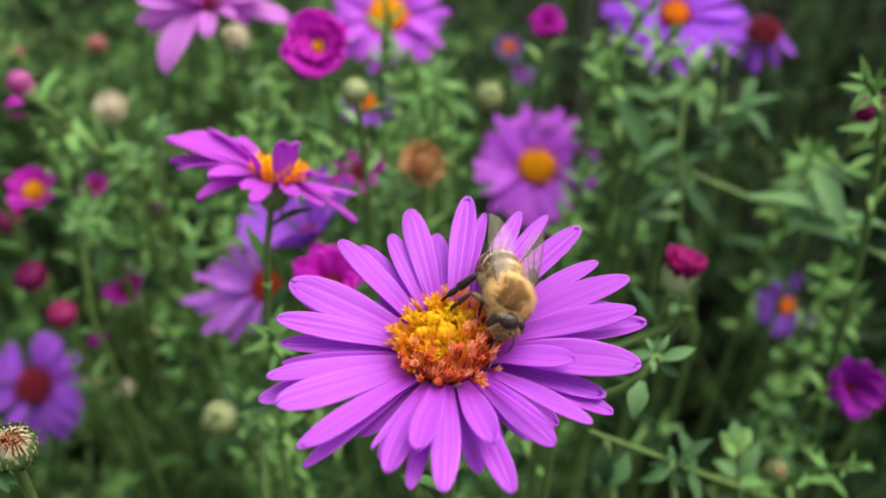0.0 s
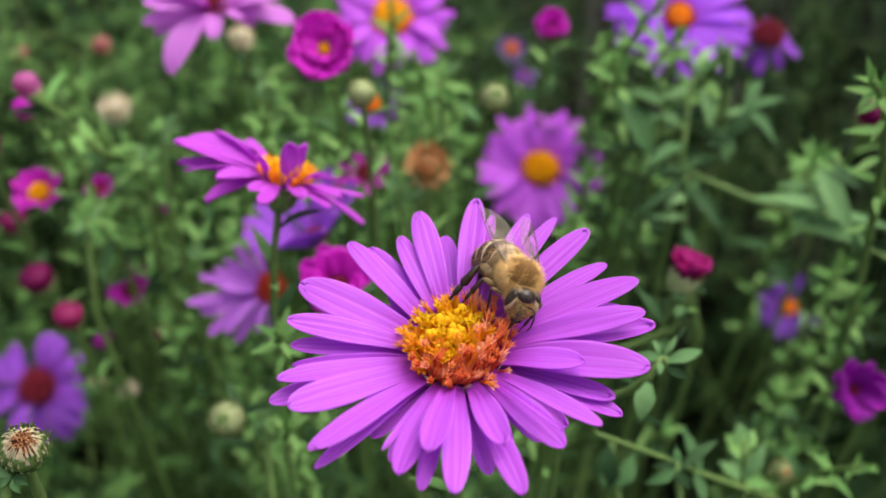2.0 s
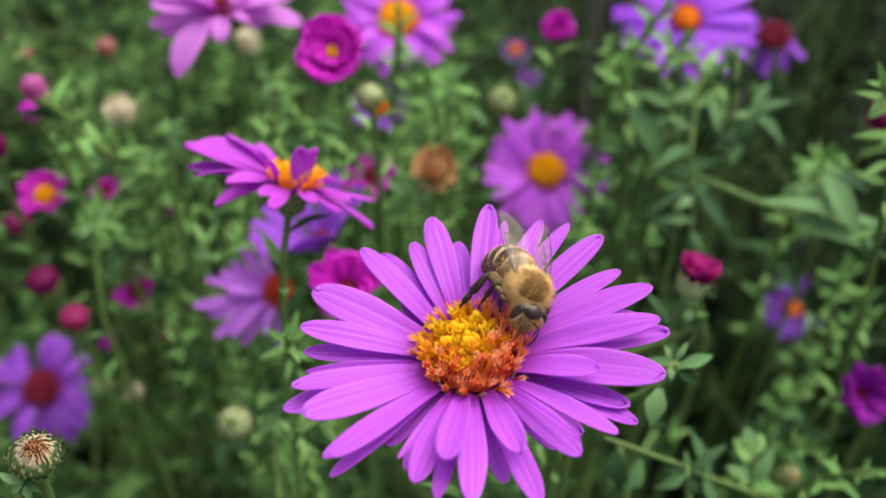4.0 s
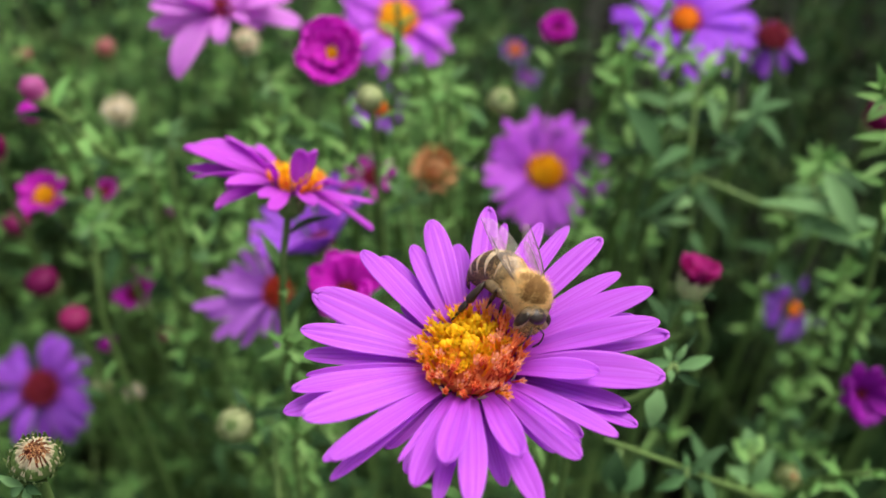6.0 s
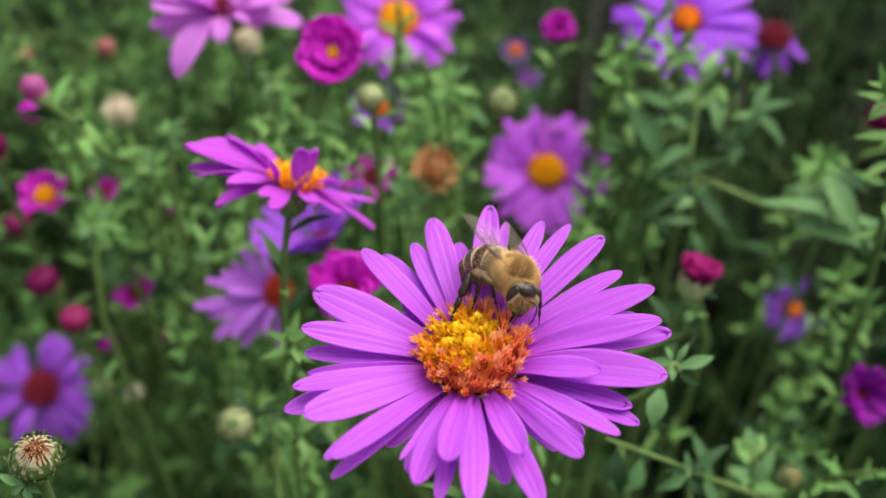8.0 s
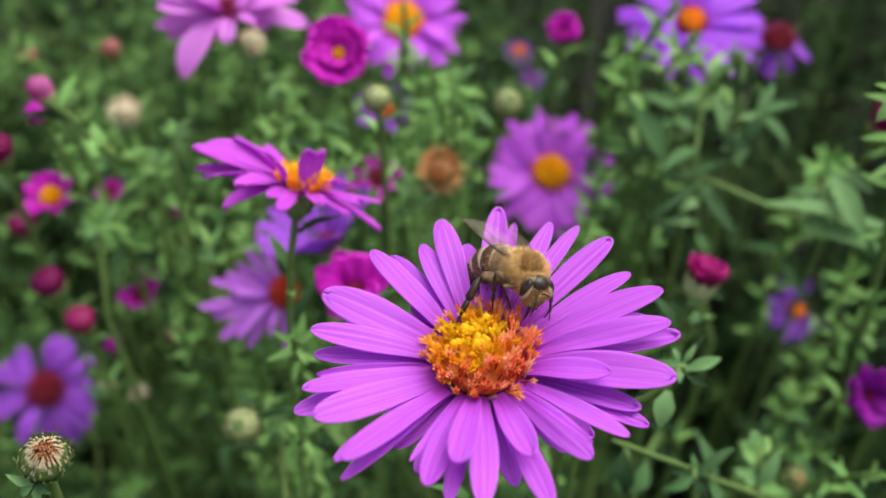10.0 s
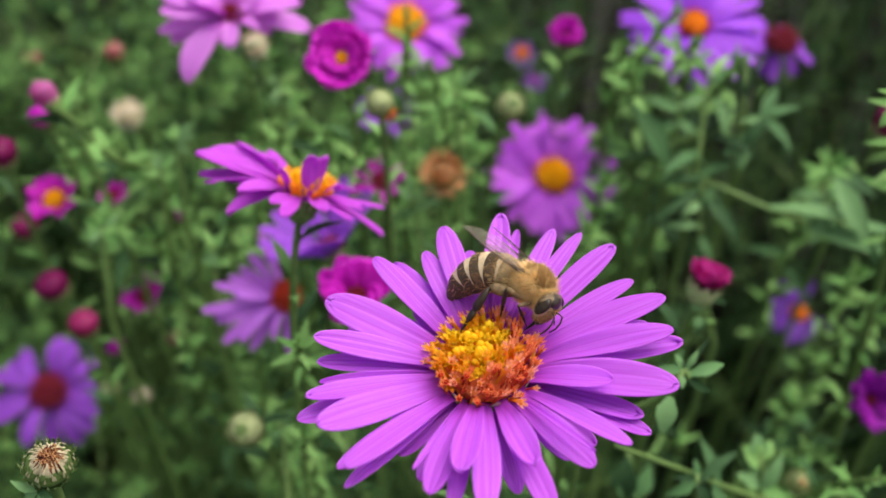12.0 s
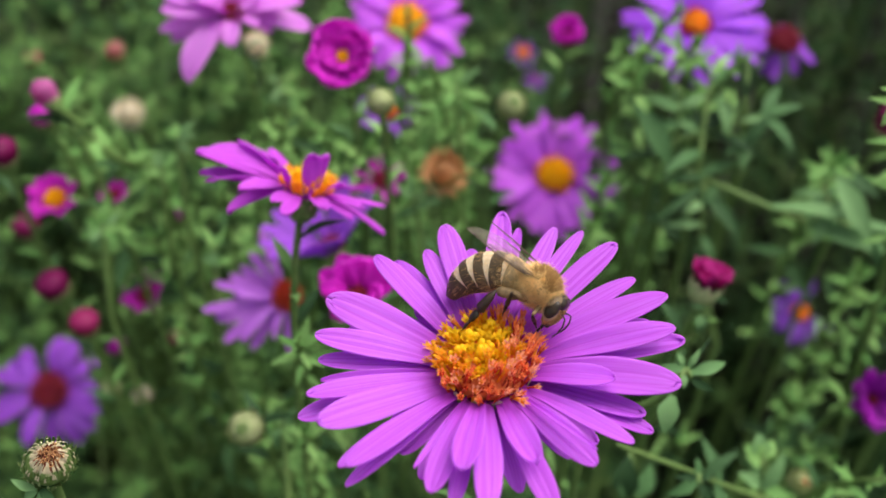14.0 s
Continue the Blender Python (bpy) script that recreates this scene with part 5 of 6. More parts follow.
def leaf_mass():
    rng = random.Random(77)
    fine = [sprig_arrays(300 + k) for k in range(16)]
    coarse = [sprig_arrays(340 + k, False) for k in range(12)]
    vs, fs, ids, base = [], [], [], 0
    cells = []
    y = -0.03
    while y < 0.60:
        cell = 0.021 if y < 0.34 else 0.032
        x = -0.10 - 0.62 * y
        while x < 0.24 + 0.62 * y:
            cells.append((x, y, cell))
            x += cell if x < 0.10 + 0.60 * y else 0.032
        y += cell
    # the bed goes on, more thinly, to both sides
    for i in range(22):
        for j in range(14):
            x, y = -0.60 + 0.06 * i, -0.05 + 0.06 * j
            if not -0.12 - 0.62 * y < x < 0.28 + 0.62 * y or y > 0.60:
                cells.append((x, y, 0.06))
    for x, y, cell in cells:
        px, py = x + rng.uniform(-0.5, 0.5) * cell, y + rng.uniform(-0.5, 0.5) * cell
        if py < 0.045 and abs(px) < 0.05:
            continue
        surface = canopy_top(px, py)
        bare, gap = bareness(px, py), hollow(px, py)
        near = cell < 0.03
        # extra layers thicken those added tall leaves so that they block the sky
        for depth, keep in ((0.0, 0.96 - 0.60 * bare if near else 1.0), (0.025, 0.85 * (1 - bare) if near else 0.0), (0.085 + 0.04 * bare, 1.0 - 0.25 * bare), (0.14 + 0.05 * bare, 1.0)) + (((0.05, 1.0), (0.20, 1.0)) if py > 0.33 or px > 0.10 + 0.5 * py else ()):
            if rng.random() > keep * (1 - 0.5 * gap):
                continue
            top = surface - min(0.10, rng.expovariate(1 / (0.016 + 0.020 * bare))) - depth
            # thin parts of the bed take dark coarse sprigs too, to look shaded
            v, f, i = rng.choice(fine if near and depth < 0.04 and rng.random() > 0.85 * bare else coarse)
            k = rng.uniform(0.85, 1.2)
            m = pose(0, 0, 0, rng.gauss(12, 20), rng.gauss(0, 20), 0) @ pose(0, 0, 0, 0, 0, rng.uniform(0, 360)) @ Matrix.Diagonal((k, k, k, 1))
            turned = m.copy()
            clear = False
            # sink the sprig until the camera sees past it to the heads
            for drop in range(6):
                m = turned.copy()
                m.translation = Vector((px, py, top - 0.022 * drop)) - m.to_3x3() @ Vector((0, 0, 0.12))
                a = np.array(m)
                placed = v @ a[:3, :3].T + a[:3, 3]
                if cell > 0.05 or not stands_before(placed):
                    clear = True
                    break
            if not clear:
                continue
            vs.append(placed)
            fs.append(f + base)
            ids.append(i)
            base += len(v)
            foot = m.translation
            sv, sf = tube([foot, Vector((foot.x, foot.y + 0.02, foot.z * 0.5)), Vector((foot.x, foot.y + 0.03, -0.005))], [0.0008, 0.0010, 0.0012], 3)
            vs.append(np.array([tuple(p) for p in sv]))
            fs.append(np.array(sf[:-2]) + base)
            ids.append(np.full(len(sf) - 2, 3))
            base += len(sv)
    verts, faces, idx = np.vstack(vs), np.vstack(fs), np.concatenate(ids)
    me = bpy.data.meshes.new("aster_leaves")
    me.vertices.add(len(verts))
    me.vertices.foreach_set("co", verts.astype(np.float32).ravel())
    me.loops.add(faces.size)
    me.loops.foreach_set("vertex_index", faces.astype(np.int32).ravel())
    me.polygons.add(len(faces))
    me.polygons.foreach_set("loop_start", np.arange(0, faces.size, 4, dtype=np.int32))
    for m in (M_LEAF, M_LEAF_YOUNG, M_STEM, M_STEM_SHADED):
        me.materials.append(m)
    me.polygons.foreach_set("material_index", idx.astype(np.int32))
    me.polygons.foreach_set("use_smooth", np.ones(len(faces), dtype=bool))
    me.update(calc_edges=True)
    me.validate()
    tagged(new("aster_leaves", me), "dense mass of small narrow green aster leaves", "foliage", kind="stuff")


leaf_mass()

# ---- the bee ----


def fur(c, r, count, length, seed, keep, patch=None):
    """Short hairs standing on an egg-shaped body; on the patch they are dark, short and sparse."""
    rng = random.Random(seed)
    verts, faces, idx = [], [], []
    while len(faces) < count * 3:
        d = Vector((rng.gauss(0, 1), rng.gauss(0, 1), rng.gauss(0, 1))).normalized()
        if not keep(d, rng):
            continue
        dark = patch is not None and patch(d, rng)
        if dark and rng.random() < 0.25:
            continue
        p = Vector((c[0] + r[0] * d.x, c[1] + r[1] * d.y, c[2] + r[2] * d.z))
        n = Vector((d.x / r[0], d.y / r[1], d.z / r[2])).normalized()
        tip = (n + Vector((-0.35, 0, -0.1)) + Vector((rng.gauss(0, 0.35), rng.gauss(0, 0.35), rng.gauss(0, 0.35)))).normalized() * length * rng.uniform(0.5, 1.25) * (0.55 if dark else 1.0)
        u = n.orthogonal().normalized()
        w = n.cross(u)
        b = len(verts)
        for k in range(3):
            a = 2 * math.pi * k / 3
            verts.append(p + (u * math.cos(a) + w * math.sin(a)) * 0.024)
        verts.append(p + tip)
        faces += [(b, b + 1, b + 3), (b + 1, b + 2, b + 3), (b + 2, b, b + 3)]
        idx += [1 if dark or rng.random() < 0.06 else 0] * 3
    return [Vector(v) * 1e-3 for v in verts], faces, idx


def mm(vf):
    return [Vector(v) * 1e-3 for v in vf[0]], vf[1]


def wing_part(bee, name, base, tip, hint, width, side):
    """A clear veined wing from its hinge to its tip."""
    base, tip = Vector(base), Vector(tip)
    length = (tip - base).length
    x = (tip - base).normalized()
    m = Matrix.Translation(base * 1e-3) @ axes((0, 0, 0), Vector(hint) - x * x.dot(Vector(hint)), x)
    rows, cols = 14, 6
    front = lambda s: width * 0.22 * math.sin(math.pi * min(1, s * 0.92) ** 0.8)
    rear = lambda s: -width * 0.78 * math.sin(math.pi * (0.03 + 0.93 * s) ** 1.15) ** 0.8 if s < 1 else 0.0
    verts, faces = [], []
    for i in range(rows + 1):
        s = i / rows
        for j in range(cols + 1):
            t = j / cols
            y = side * (front(s) * (1 - t) + rear(s) * t)
            verts.append((s * length, y, 0.10 * math.sin(6 * t) * math.sin(math.pi * s) + 0.12 * math.sin(math.pi * s)))
    for i in range(rows):
        for j in range(cols):
            a = i * (cols + 1) + j
            faces.append((a, a + cols + 1, a + cols + 2, a + 1))
    ob = part(name, make_mesh(name, [Vector(v) * 1e-3 for v in verts], faces, M_WING), bee, m, "clear brownish veined wing")
    for t0, t1, s0, s1, r in ((0, 0, 0, 0.97, 0.055), (0.12, 0.10, 0, 0.9, 0.035), (0.2, 0.55, 0, 0.75, 0.028), (0.3, 0.8, 0.05, 0.6, 0.025),
                              (0.05, 0.6, 0.62, 0.68, 0.022), (0.2, 0.62, 0.42, 0.5, 0.022), (0.5, 0.78, 0.3, 0.33, 0.02)):
        pts = []
        for i in range(8):
            q = i / 7
            s, t = s0 + (s1 - s0) * q, t0 + (t1 - t0) * q
            pts.append((s * length, side * (front(s) * (1 - t) + rear(s) * t), 0.12 * math.sin(math.pi * s) + 0.02 + 0.10 * math.sin(6 * t) * math.sin(math.pi * s)))
        v, f = tube(pts, [r * 1.35 * (1 - 0.5 * i / 7) for i in range(8)], 4)
        part("vein", make_mesh("vein", [Vector(p) * 1e-3 for p in v], f, M_VEIN), ob)
    return ob


HIPS = {"hind": (-1.1, 1.1, -1.45), "middle": (-0.1, 1.2, -1.65), "front": (0.9, 0.9, -1.65)}
BONES = {"hind": (3.0, 5.6), "middle": (2.5, 4.4), "front": (2.0, 3.8)}
HEAD_AT = (0.0016, 0, -0.0013)
ABDOMEN_AT = (-0.0016, 0, -0.0003)


def bone(points, radii, flat=1.0):
    v, f = tube([Vector(p) for p in points], radii, 8)
    return [Vector((p[0], p[1] * flat, p[2])) * 1e-3 for p in v], f


def head_shape():
    """The head seen from the front: a rounded triangle, widest at the eyes, narrowing to the jaws."""
    verts, faces = [], []
    rings, seg = 14, 22
    for i in range(rings + 1):
        q = i / rings
        z = 1.25 - 3.45 * q
        w = 1.72 * math.sin(math.pi * (0.06 + 0.94 * q) ** 0.72) ** 0.55 if 0 < q < 1 else 0.25
        w = max(0.3, w * (1.0 - 0.25 * smooth01(0.5, 1.0, q)))
        d = 0.95 * (0.45 + 0.55 * math.sin(math.pi * (0.08 + 0.80 * q)))
        for k in range(seg):
            a = 2 * math.pi * k / seg
            verts.append((0.55 + 0.12 * q + math.cos(a) * d, math.sin(a) * w, z))
    for i in range(rings):
        for k in range(seg):
            a, b = i * seg + k, i * seg + (k + 1) % seg
            faces.append((a, a + seg, b + seg, b))
    faces.append(tuple(range(seg)))
    faces.append(tuple(rings * seg + k for k in range(seg))[::-1])
    return verts, faces


def back_patch(d, rng):
    """Whether a hair of the thorax stands on the bald brown shield of the back."""
    edge = 1.0 + 0.20 * math.sin(5 * math.atan2(d.y, d.x - 0.4) + 1.0) + 0.12 * math.sin(9 * d.x + 7 * d.y)
    return (d.x - 0.42) ** 2 / 0.98 ** 2 + (d.y + 0.08) ** 2 / 0.86 ** 2 < edge + rng.gauss(-0.10, 0.30) and d.z > 0.0


def build_bee():
    bee = thing("honey_bee", Matrix.Identity(4), "honey bee with tan fur and striped abdomen, feeding on an aster", "bee")
    part("thorax", make_mesh("thorax", *mm(ellipsoid((0, 0, 0), (2.0, 2.0, 1.85))), M_THORAX), bee)
    v, f, i = fur((0, 0, 0), (1.95, 1.95, 1.8), 14000, 0.95, 8, lambda d, r: True, back_patch)
    part("fur", make_mesh("fur", v, f, [M_FUR, M_FUR_DARK], i), bee, label="dense tan fur round a brown shield")
    # head: its own part so that it can nod
    head = part("head", make_mesh("head", *mm(head_shape()), M_FACE), bee, pose(*HEAD_AT, 0, 15, 0))
    part("crown", make_mesh("crown", *mm(ellipsoid((0.72, 0, 0.42), (0.97, 1.22, 0.88), 10, 16)), M_CHITIN), head, label="dark brown top of the head")
    part("clypeus", make_mesh("clypeus", *mm(ellipsoid((1.05, 0, -1.15), (0.56, 0.72, 0.85), 10, 14)), M_FACE), head, label="greyish tan lower face")
    v, f, i = fur((0.60, 0, -0.6), (0.98, 1.45, 1.55), 2200, 0.32, 9, lambda d, r: d.z < 0.45 and abs(d.y) < 0.85 and d.x > -0.2)
    i = [1 if (k // 3 * 37 % 100) < 60 else 0 for k in range(len(f))]
    part("face_fur", make_mesh("face_fur", v, f, [M_FUR, M_FUR_DARK], i), head, label="short pale hair on the face")
    v, f, i = fur((0.1, 0, 0.0), (0.8, 1.6, 1.4), 1300, 0.55, 19, lambda d, r: d.x < -0.1)
    part("neck_fur", make_mesh("neck_fur", v, f, [M_FUR, M_FUR_DARK], i), head, label="tan hair behind the head")
    for sd in (-1, 1):
        turn = pose(0.00078, sd * 0.00136, -0.00012, sd * 12, 0, sd * 22)
        eye = part("eye", make_mesh("eye", *mm(ellipsoid((0, 0, 0), (0.72, 0.52, 1.12), 14, 18)), M_EYE), head, turn, "glossy black compound eye")
        part("eye_rim", make_mesh("eye_rim", *mm(ellipsoid((-0.10, -sd * 0.10, -0.14), (0.82, 0.46, 1.22), 12, 16)), M_EYE_RIM), eye, label="pale hairy rim of the eye")
        pts = [(1.50, sd * 0.30, -0.35), (1.95, sd * 0.6, -0.30), (2.3, sd * 0.85, -0.40), (2.5, sd * 0.95, -1.1), (2.45, sd * 1.0, -1.9), (2.15, sd * 0.95, -2.7)]
        part("antenna", make_mesh("antenna", *bone(pts, [0.10, 0.08, 0.08, 0.09, 0.09, 0.07]), M_CHITIN), head)
        pts = [(0.9, sd * 0.5, -1.95), (1.05, sd * 0.4, -2.3), (0.85, sd * 0.12, -2.6)]
        part("mandible", make_mesh("mandible", *bone(pts, [0.26, 0.20, 0.08]), M_CHITIN), head)
    part("proboscis", make_mesh("proboscis", *bone([(0.6, 0, -2.0), (0.5, 0, -3.0), (0.2, 0, -4.0)], [0.24, 0.17, 0.06]), M_CHITIN), head)
    # abdomen: six overlapping plates along a bowed axis
    line = bezier((0, 0, 0), (-2.2, 0, 1.3), (-6.4, 0, 0.7), (-8.0, 0, -3.2), 61)
    prof = lambda q: 2.1 * math.sin(math.pi * (0.12 + 0.85 * q)) ** 0.6
    cuts = (0.0, 0.20, 0.37, 0.54, 0.70, 0.85, 1.0)
    last = len(cuts) - 2
    for s in range(last + 1):
        a, b = cuts[s], cuts[s + 1] + (0.02 if s < last else 0)
        verts, faces, idx = [], [], []
        n, seg = 20, 40
        for r in range(n + 1):
            q = a + (b - a) * r / n
            c = line[min(60, int(q * 60))].lerp(line[min(60, int(q * 60) + 1)], q * 60 - int(q * 60)) if q < 1 else line[60]
            d = (line[min(60, int(q * 60) + 1)] - line[max(0, int(q * 60) - 1)]).normalized()
            up = Vector((-d.z, 0, d.x))
            up = up if up.z > 0 else -up
            rad = max(0.06, prof(min(0.995, q))) + 0.08 * r / n
            for j in range(seg):
                t = 2 * math.pi * j / seg
                verts.append((c + Vector((0, 1, 0)) * math.cos(t) * rad * 1.06 + up * math.sin(t) * rad) * 1e-3)
        pale = 0.0 if s in (0, last) else 0.42 if s == 1 else 0.56
        for r in range(n):
            for j in range(seg):
                k, l = r * seg + j, r * seg + (j + 1) % seg
                faces.append((k, l, l + seg, k + seg))
                t = math.sin(2 * math.pi * (j + 0.5) / seg)
                idx.append(1 if (r + 0.5) / n < pale * max(0.0, 0.58 + 0.50 * t) else 0)
        faces.append(tuple(n * seg + j for j in range(seg)))
        idx.append(0)
        me = make_mesh("tergite", verts, faces, [M_TERGITE_PALE if s == 0 else M_TERGITE, M_BAND], idx)
        if s == 0:
            abdomen = part("abdomen", me, bee, pose(*ABDOMEN_AT), "striped abdomen, greyish hairy first plate")
            continue
        part("tergite", me, abdomen, label="brown abdomen plate with a cream hair band" if s < last else "dark pointed abdomen tip")
    # thin hair lying along the abdomen, thicker on the first plate
    rng = random.Random(12)
    verts, faces = [], []
    for k in range(1900):
        q, t = (rng.uniform(0.02, 0.30) if k < 1200 else rng.uniform(0.25, 0.55) if k < 1600 else rng.uniform(0.5, 0.92)), rng.uniform(0, 2 * math.pi)
        i = max(1, min(59, int(q * 60)))
        d = (line[i + 1] - line[i - 1]).normalized()
        up = Vector((-d.z, 0, d.x))
        up = up if up.z > 0 else -up
        n = Vector((0, 1, 0)) * math.cos(t) + up * math.sin(t)
        p = line[i] + Vector((0, 1, 0)) * math.cos(t) * prof(q) * 1.08 + up * math.sin(t) * prof(q) * 1.02
        tip = p + (d + n * rng.uniform(0.25, 0.7) + Vector((0, rng.gauss(0, 0.2), rng.gauss(0, 0.2)))).normalized() * rng.uniform(0.3, 0.6)
        u = n.cross(d) * 0.018
        b = len(verts)
        verts += [(p - u) * 1e-3, (p + u) * 1e-3, (p + n * 0.03) * 1e-3, tip * 1e-3]
        faces += [(b, b + 1, b + 3), (b + 1, b + 2, b + 3), (b + 2, b, b + 3)]
    part("abdomen_hair", make_mesh("abdomen_hair", verts, faces, M_FUR), abdomen, label="thin pale hair")
    # wings
    for sd in (-1, 1):
        wing_part(bee, "forewing", (0.1, sd * 1.65, 0.95), (-7.9, sd * 3.1, 4.3), (0.35, sd * 0.35, 1.0), 2.7, -sd)
        wing_part(bee, "hindwing", (-0.5, sd * 1.55, 0.85), (-6.0, sd * 2.3, 3.0), (0.35, sd * 0.3, 1.0), 1.8, -sd)
    # legs: upper and lower bones, each its own part
    legs = {}
    for kind, (hx, hy, hz) in HIPS.items():
        l1, l2 = BONES[kind]
        wide = {"hind": 0.72, "middle": 0.40, "front": 0.28}[kind]
        for sd in (-1, 1):
            up = part(kind + "_femur", make_mesh("femur", *bone([(0, 0, 0), (l1 * 0.4, 0, 0), (l1 * 0.85, 0, 0), (l1, 0, 0)], [0.2, wide * 0.9, wide * 0.8, 0.16]), M_FEMUR), bee, label="tan upper leg")
            low = part(kind + "_tibia", make_mesh("tibia", *bone([(0, 0, 0), (l2 * 0.12, 0, 0), (l2 * 0.45, 0, 0), (l2 * 0.52, 0, 0)], [0.14, wide * 0.75, wide * 1.15, wide * 0.5], 0.6), M_LEG), bee)
            part("tarsus", make_mesh("tarsus", *bone([(l2 * 0.50, 0, 0), (l2 * 0.56, 0, 0), (l2 * 0.72, 0, 0), (l2 * 0.75, 0, 0), (l2 * 0.9, 0, 0), (l2, 0, 0.05)],
                                                     [wide * 0.4, wide * 0.8, wide * 0.75, wide * 0.35, wide * 0.35, 0.07], 0.6), M_LEG), low)
            legs[kind, sd] = (up, low)
    return bee, legs, head, abdomen


bee, legs, bee_head, bee_abdomen = build_bee()

# ---- motion of the bee ----


def bee_pose(x, y, z, yaw, pitch, roll):
    """Metres and degrees: heading, nose down, and lean."""
    return pose(x, y, z) @ pose(0, 0, 0, 0, 0, yaw) @ pose(0, 0, 0, 0, pitch, 0) @ pose(0, 0, 0, roll, 0, 0)


BEE_PATH = [
    (0.0, bee_pose(0.00907, 0.06163, 0.56924, -86.5, -1.8, -23.2)),
    (0.5, bee_pose(0.00866, 0.06237, 0.56926, -83.8, -2.1, -22.4)),
    (1.0, bee_pose(0.00927, 0.06348, 0.56965, -75.6, -5.9, -22.0)),
    (1.5, bee_pose(0.00938, 0.06454, 0.57015, -71.4, -9.8, -21.9)),
    (2.0, bee_pose(0.00927, 0.06427, 0.56999, -71.9, -10.5, -23.9)),
    (2.5, bee_pose(0.00870, 0.06371, 0.56967, -75.3, -4.8, -25.2)),
    (3.0, bee_pose(0.00880, 0.06345, 0.56971, -77.5, -2.4, -27.5)),
    (5.5, bee_pose(0.00844, 0.06385, 0.56999, -70.3, -4.5, -23.9)),
    (6.0, bee_pose(0.00859, 0.06352, 0.56988, -65.0, -2.2, -22.5)),
    (6.5, bee_pose(0.00856, 0.06329, 0.56986, -60.1, 0.4, -21.9)),
    (7.0, bee_pose(0.00843, 0.06439, 0.57004, -58.2, -6.8, -22.3)),
    (7.5, bee_pose(0.00826, 0.06556, 0.57034, -54.2, -13.6, -24.1)),
    (8.0, bee_pose(0.00734, 0.06576, 0.57044, -60.2, -17.2, -25.4)),
    (10.5, bee_pose(0.00763, 0.06683, 0.57051, -51.5, -22.3, -23.1)),
    (11.0, bee_pose(0.00794, 0.06613, 0.57035, -49.0, -14.0, -26.8)),
    (11.5, bee_pose(0.00820, 0.06575, 0.57044, -43.8, -7.3, -28.7)),
    (12.0, bee_pose(0.00802, 0.06566, 0.57045, -34.3, -6.1, -27.7)),
    (12.5, bee_pose(0.00840, 0.06554, 0.57056, -27.1, -2.9, -24.7)),
    (13.0, bee_pose(0.00855, 0.06521, 0.57058, -25.7, -0.2, -23.6)),
    (13.5, bee_pose(0.00851, 0.06517, 0.57048, -26.6, 1.0, -23.3)),
    (14.0, bee_pose(0.00842, 0.06502, 0.57050, -27.8, 0.4, -23.0)),
]

# where each foot stands, in seconds and in the flower's own space (mm): on the disc's florets or on a petal
FEET = {("hind", -1): ((0, -1.0, 3.7, 2.6), (3, -1.4, 3.8, 2.6), (6.5, -2.2, 2.8, 2.6), (10, -2.5, 2.4, 2.6)),
        ("middle", -1): ((0, -0.3, 2.5, 2.6), (2, 0.2, 3.6, 2.6), (3, 0.3, 4.2, 2.6), (6.5, 1.7, 4.6, 2.6), (8, -0.1, 3.9, 2.6), (11, 1.7, 4.3, 2.6)),
        ("front", -1): ((0, 3.0, 1.6, 2.4), (3, 2.8, 2.4, 2.4), (8, 2.7, 4.0, 2.4), (11, 3.6, 3.6, 2.4), (13, 5.2, 3.0, 2.2)),
        ("hind", 1): ((0, 9.5, 9.0, 2.0), (3, 9.0, 9.0, 2.0), (12, 1.5, 8.0, 2.0)), ("middle", 1): ((0, 9.0, 6.3, 1.8), (3, 9.0, 6.5, 1.8), (12, 6.3, 9.0, 1.8)),
        ("front", 1): ((0, 6.2, 0.6, 1.4), (3, 6.2, 1.2, 1.4), (12, 7.4, 4.0, 1.6))}


def foot_at(kind, sd, t):
    spots = FEET[kind, sd]
    for (t0, *a), (t1, *b) in zip(spots, spots[1:]):
        if t < t1:
            return Vector(a).lerp(Vector(b), smooth01(t0, t1, t)) * 1e-3
    return Vector(spots[-1][1:]) * 1e-3


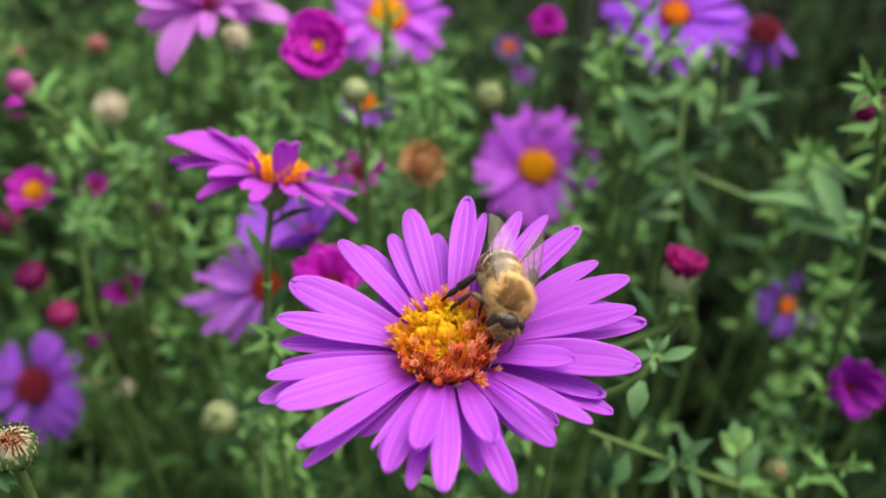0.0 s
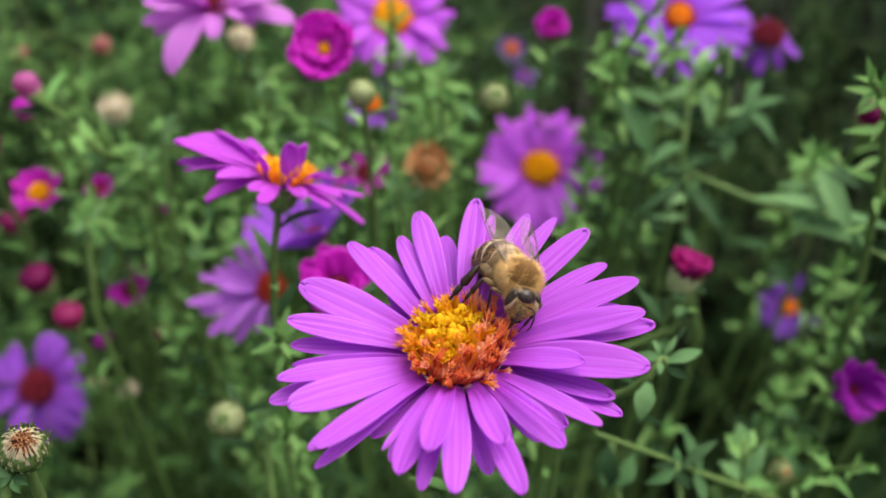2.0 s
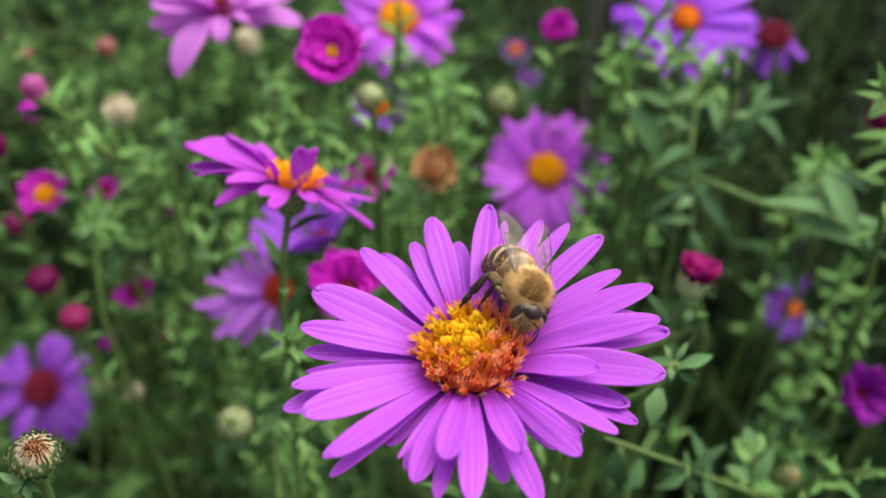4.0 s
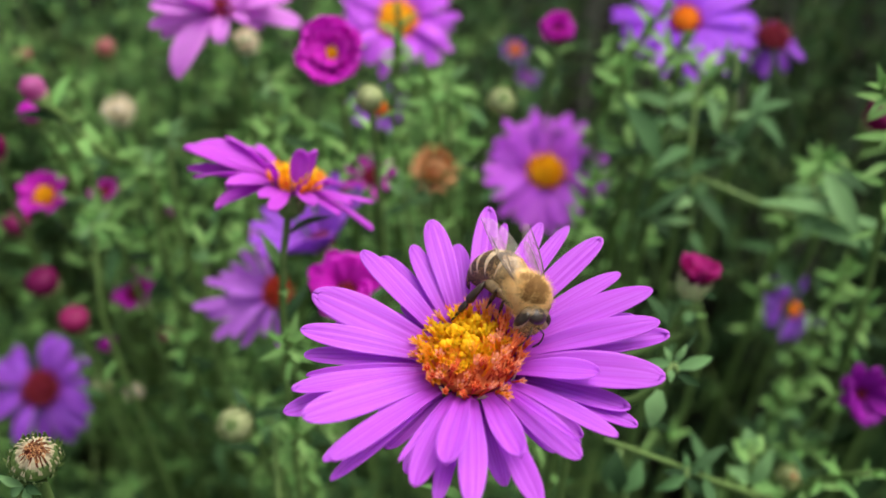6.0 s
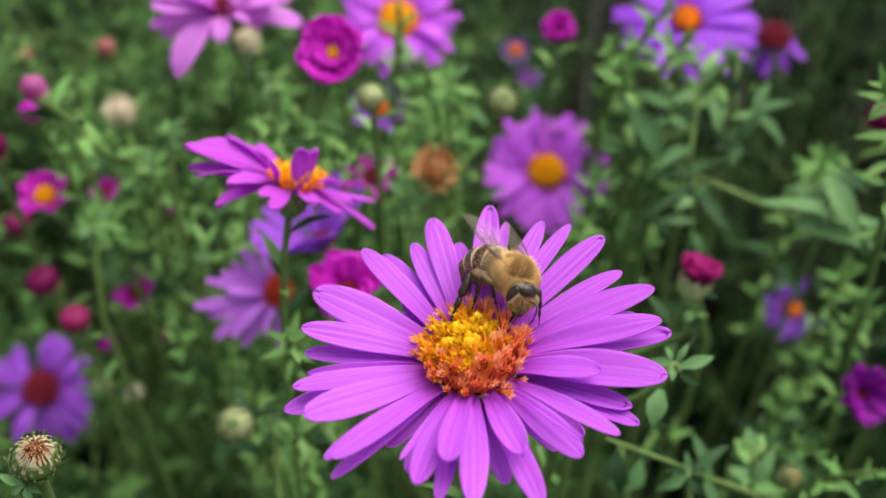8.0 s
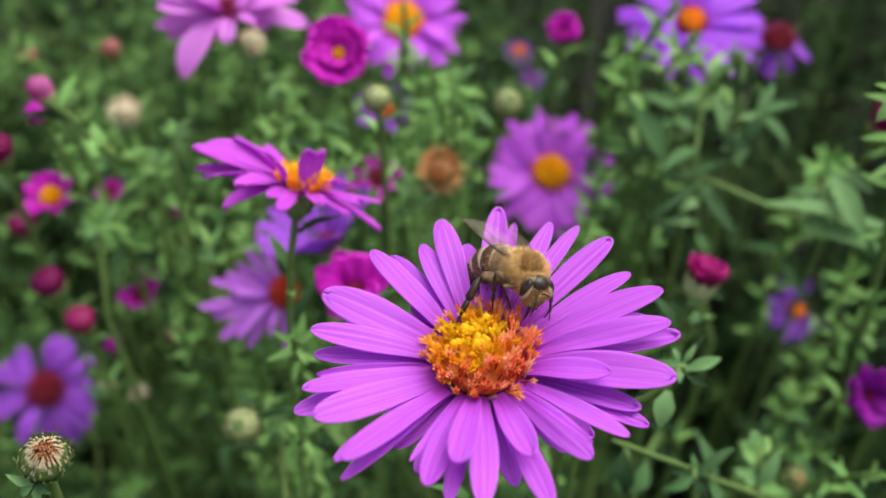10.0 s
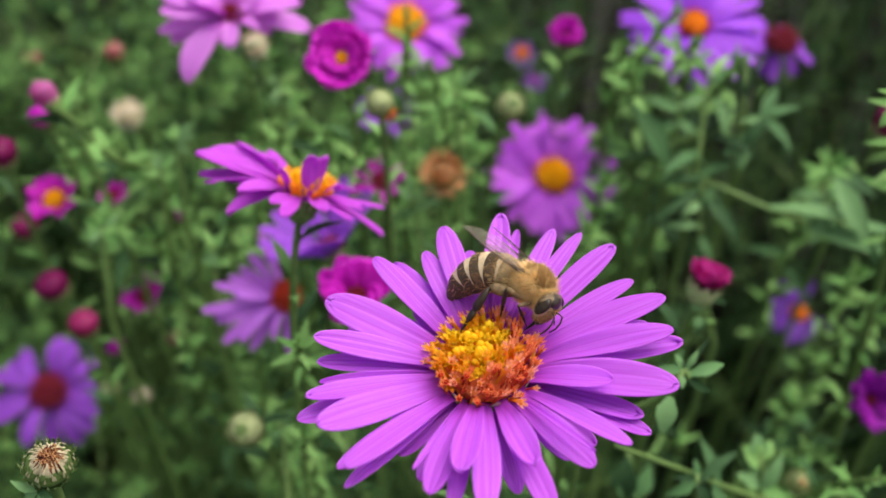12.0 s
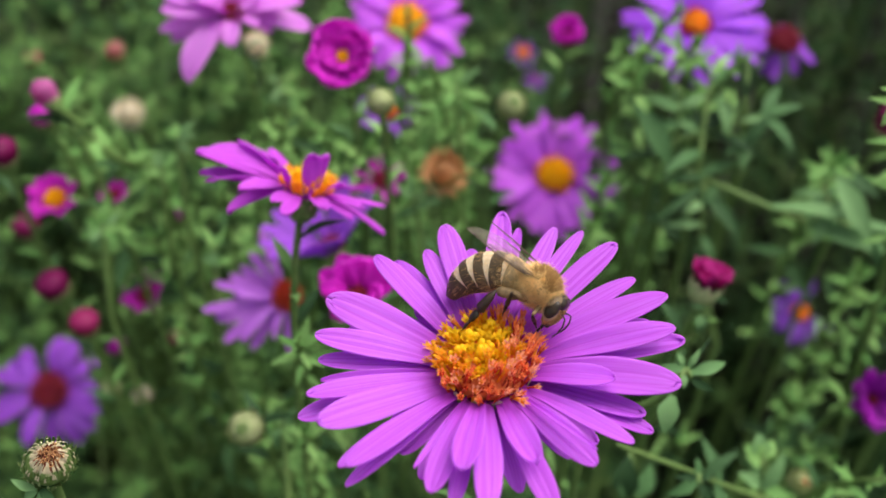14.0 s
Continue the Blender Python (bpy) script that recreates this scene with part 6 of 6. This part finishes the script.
def leg_rows(kind, sd, t, m):
    """The poses of a leg's two bones, in the bee's space, that set its foot down on the flower."""
    hx, hy, hz = HIPS[kind]
    hip = Vector((hx, hy * sd, hz)) * 1e-3
    foot = m.inverted() @ (MAIN @ foot_at(kind, sd, t))
    l1, l2 = (v * 1e-3 for v in BONES[kind])
    d = foot - hip
    dist = min(max(d.length, abs(l1 - l2) * 1.05), (l1 + l2) * 0.999)
    d.normalize()
    c = (l1 * l1 + dist * dist - l2 * l2) / (2 * l1 * dist)
    hint = Vector((-0.7, sd * 0.7, 1.1)) if kind == "hind" else Vector((0.1, sd * 0.8, 1.0))
    side = (hint - d * hint.dot(d)).normalized()
    knee = hip + d * l1 * c + side * l1 * math.sqrt(max(0.0, 1 - c * c))
    end = hip + d * dist
    up = axes(hip, side.cross(knee - hip), knee - hip)
    low = axes(knee, side.cross(end - knee), end - knee)
    return up, low


# the nod and turn of the head against the body, in degrees
NODS = [(0.0, 7.6, 2.5), (0.5, 7.2, 2.0), (1.0, 6.6, 1.5), (1.5, 5.2, 0.5), (2.0, 2.1, -1.4), (2.5, 4.8, -0.1), (3.0, 4.5, 0.2), (5.5, 11.0, -2.3), (6.0, 17.7, -0.9), (6.5, 14.5, -0.5), (7.0, 19.7, 1.0),
        (7.5, 19.1, 1.2), (8.0, 13.4, -1.2), (10.5, 19.2, -3.6), (11.0, 27.2, -4.5), (11.5, 26.4, -4.6), (12.0, 25.9, -4.0), (12.5, 25.9, -4.3), (13.0, 19.4, -4.2), (13.5, 19.2, -4.7), (14.0, 18.5, -4.2)]
# how far the abdomen curls down, in degrees
CURLS = [(0.0, 8.6), (0.5, 6.5), (1.0, 6.5), (1.5, 7.4), (2.0, 7.3), (2.5, 6.9), (3.0, 7.7), (5.5, 8.9), (6.0, 9.4), (6.5, 8.3), (7.0, 9.0),
        (7.5, 9.1), (8.0, 9.2), (10.5, 6.5), (11.0, 7.1), (11.5, 6.7), (12.0, 5.2), (12.5, 4.5), (13.0, 3.9), (13.5, 4.4), (14.0, 5.3)]


def motions():
    walk(bee, BEE_PATH)
    walk(bee_head, [(t, pose(*HEAD_AT, 0, nod, turn)) for t, nod, turn in NODS])
    walk(bee_abdomen, [(t, pose(*ABDOMEN_AT, 0, -curl, 0)) for t, curl in CURLS])
    for (kind, sd), (up, low) in legs.items():
        rows = [(t, leg_rows(kind, sd, t, m)) for t, m in BEE_PATH]
        walk(up, [(t, r[0]) for t, r in rows])
        walk(low, [(t, r[1]) for t, r in rows])


motions()
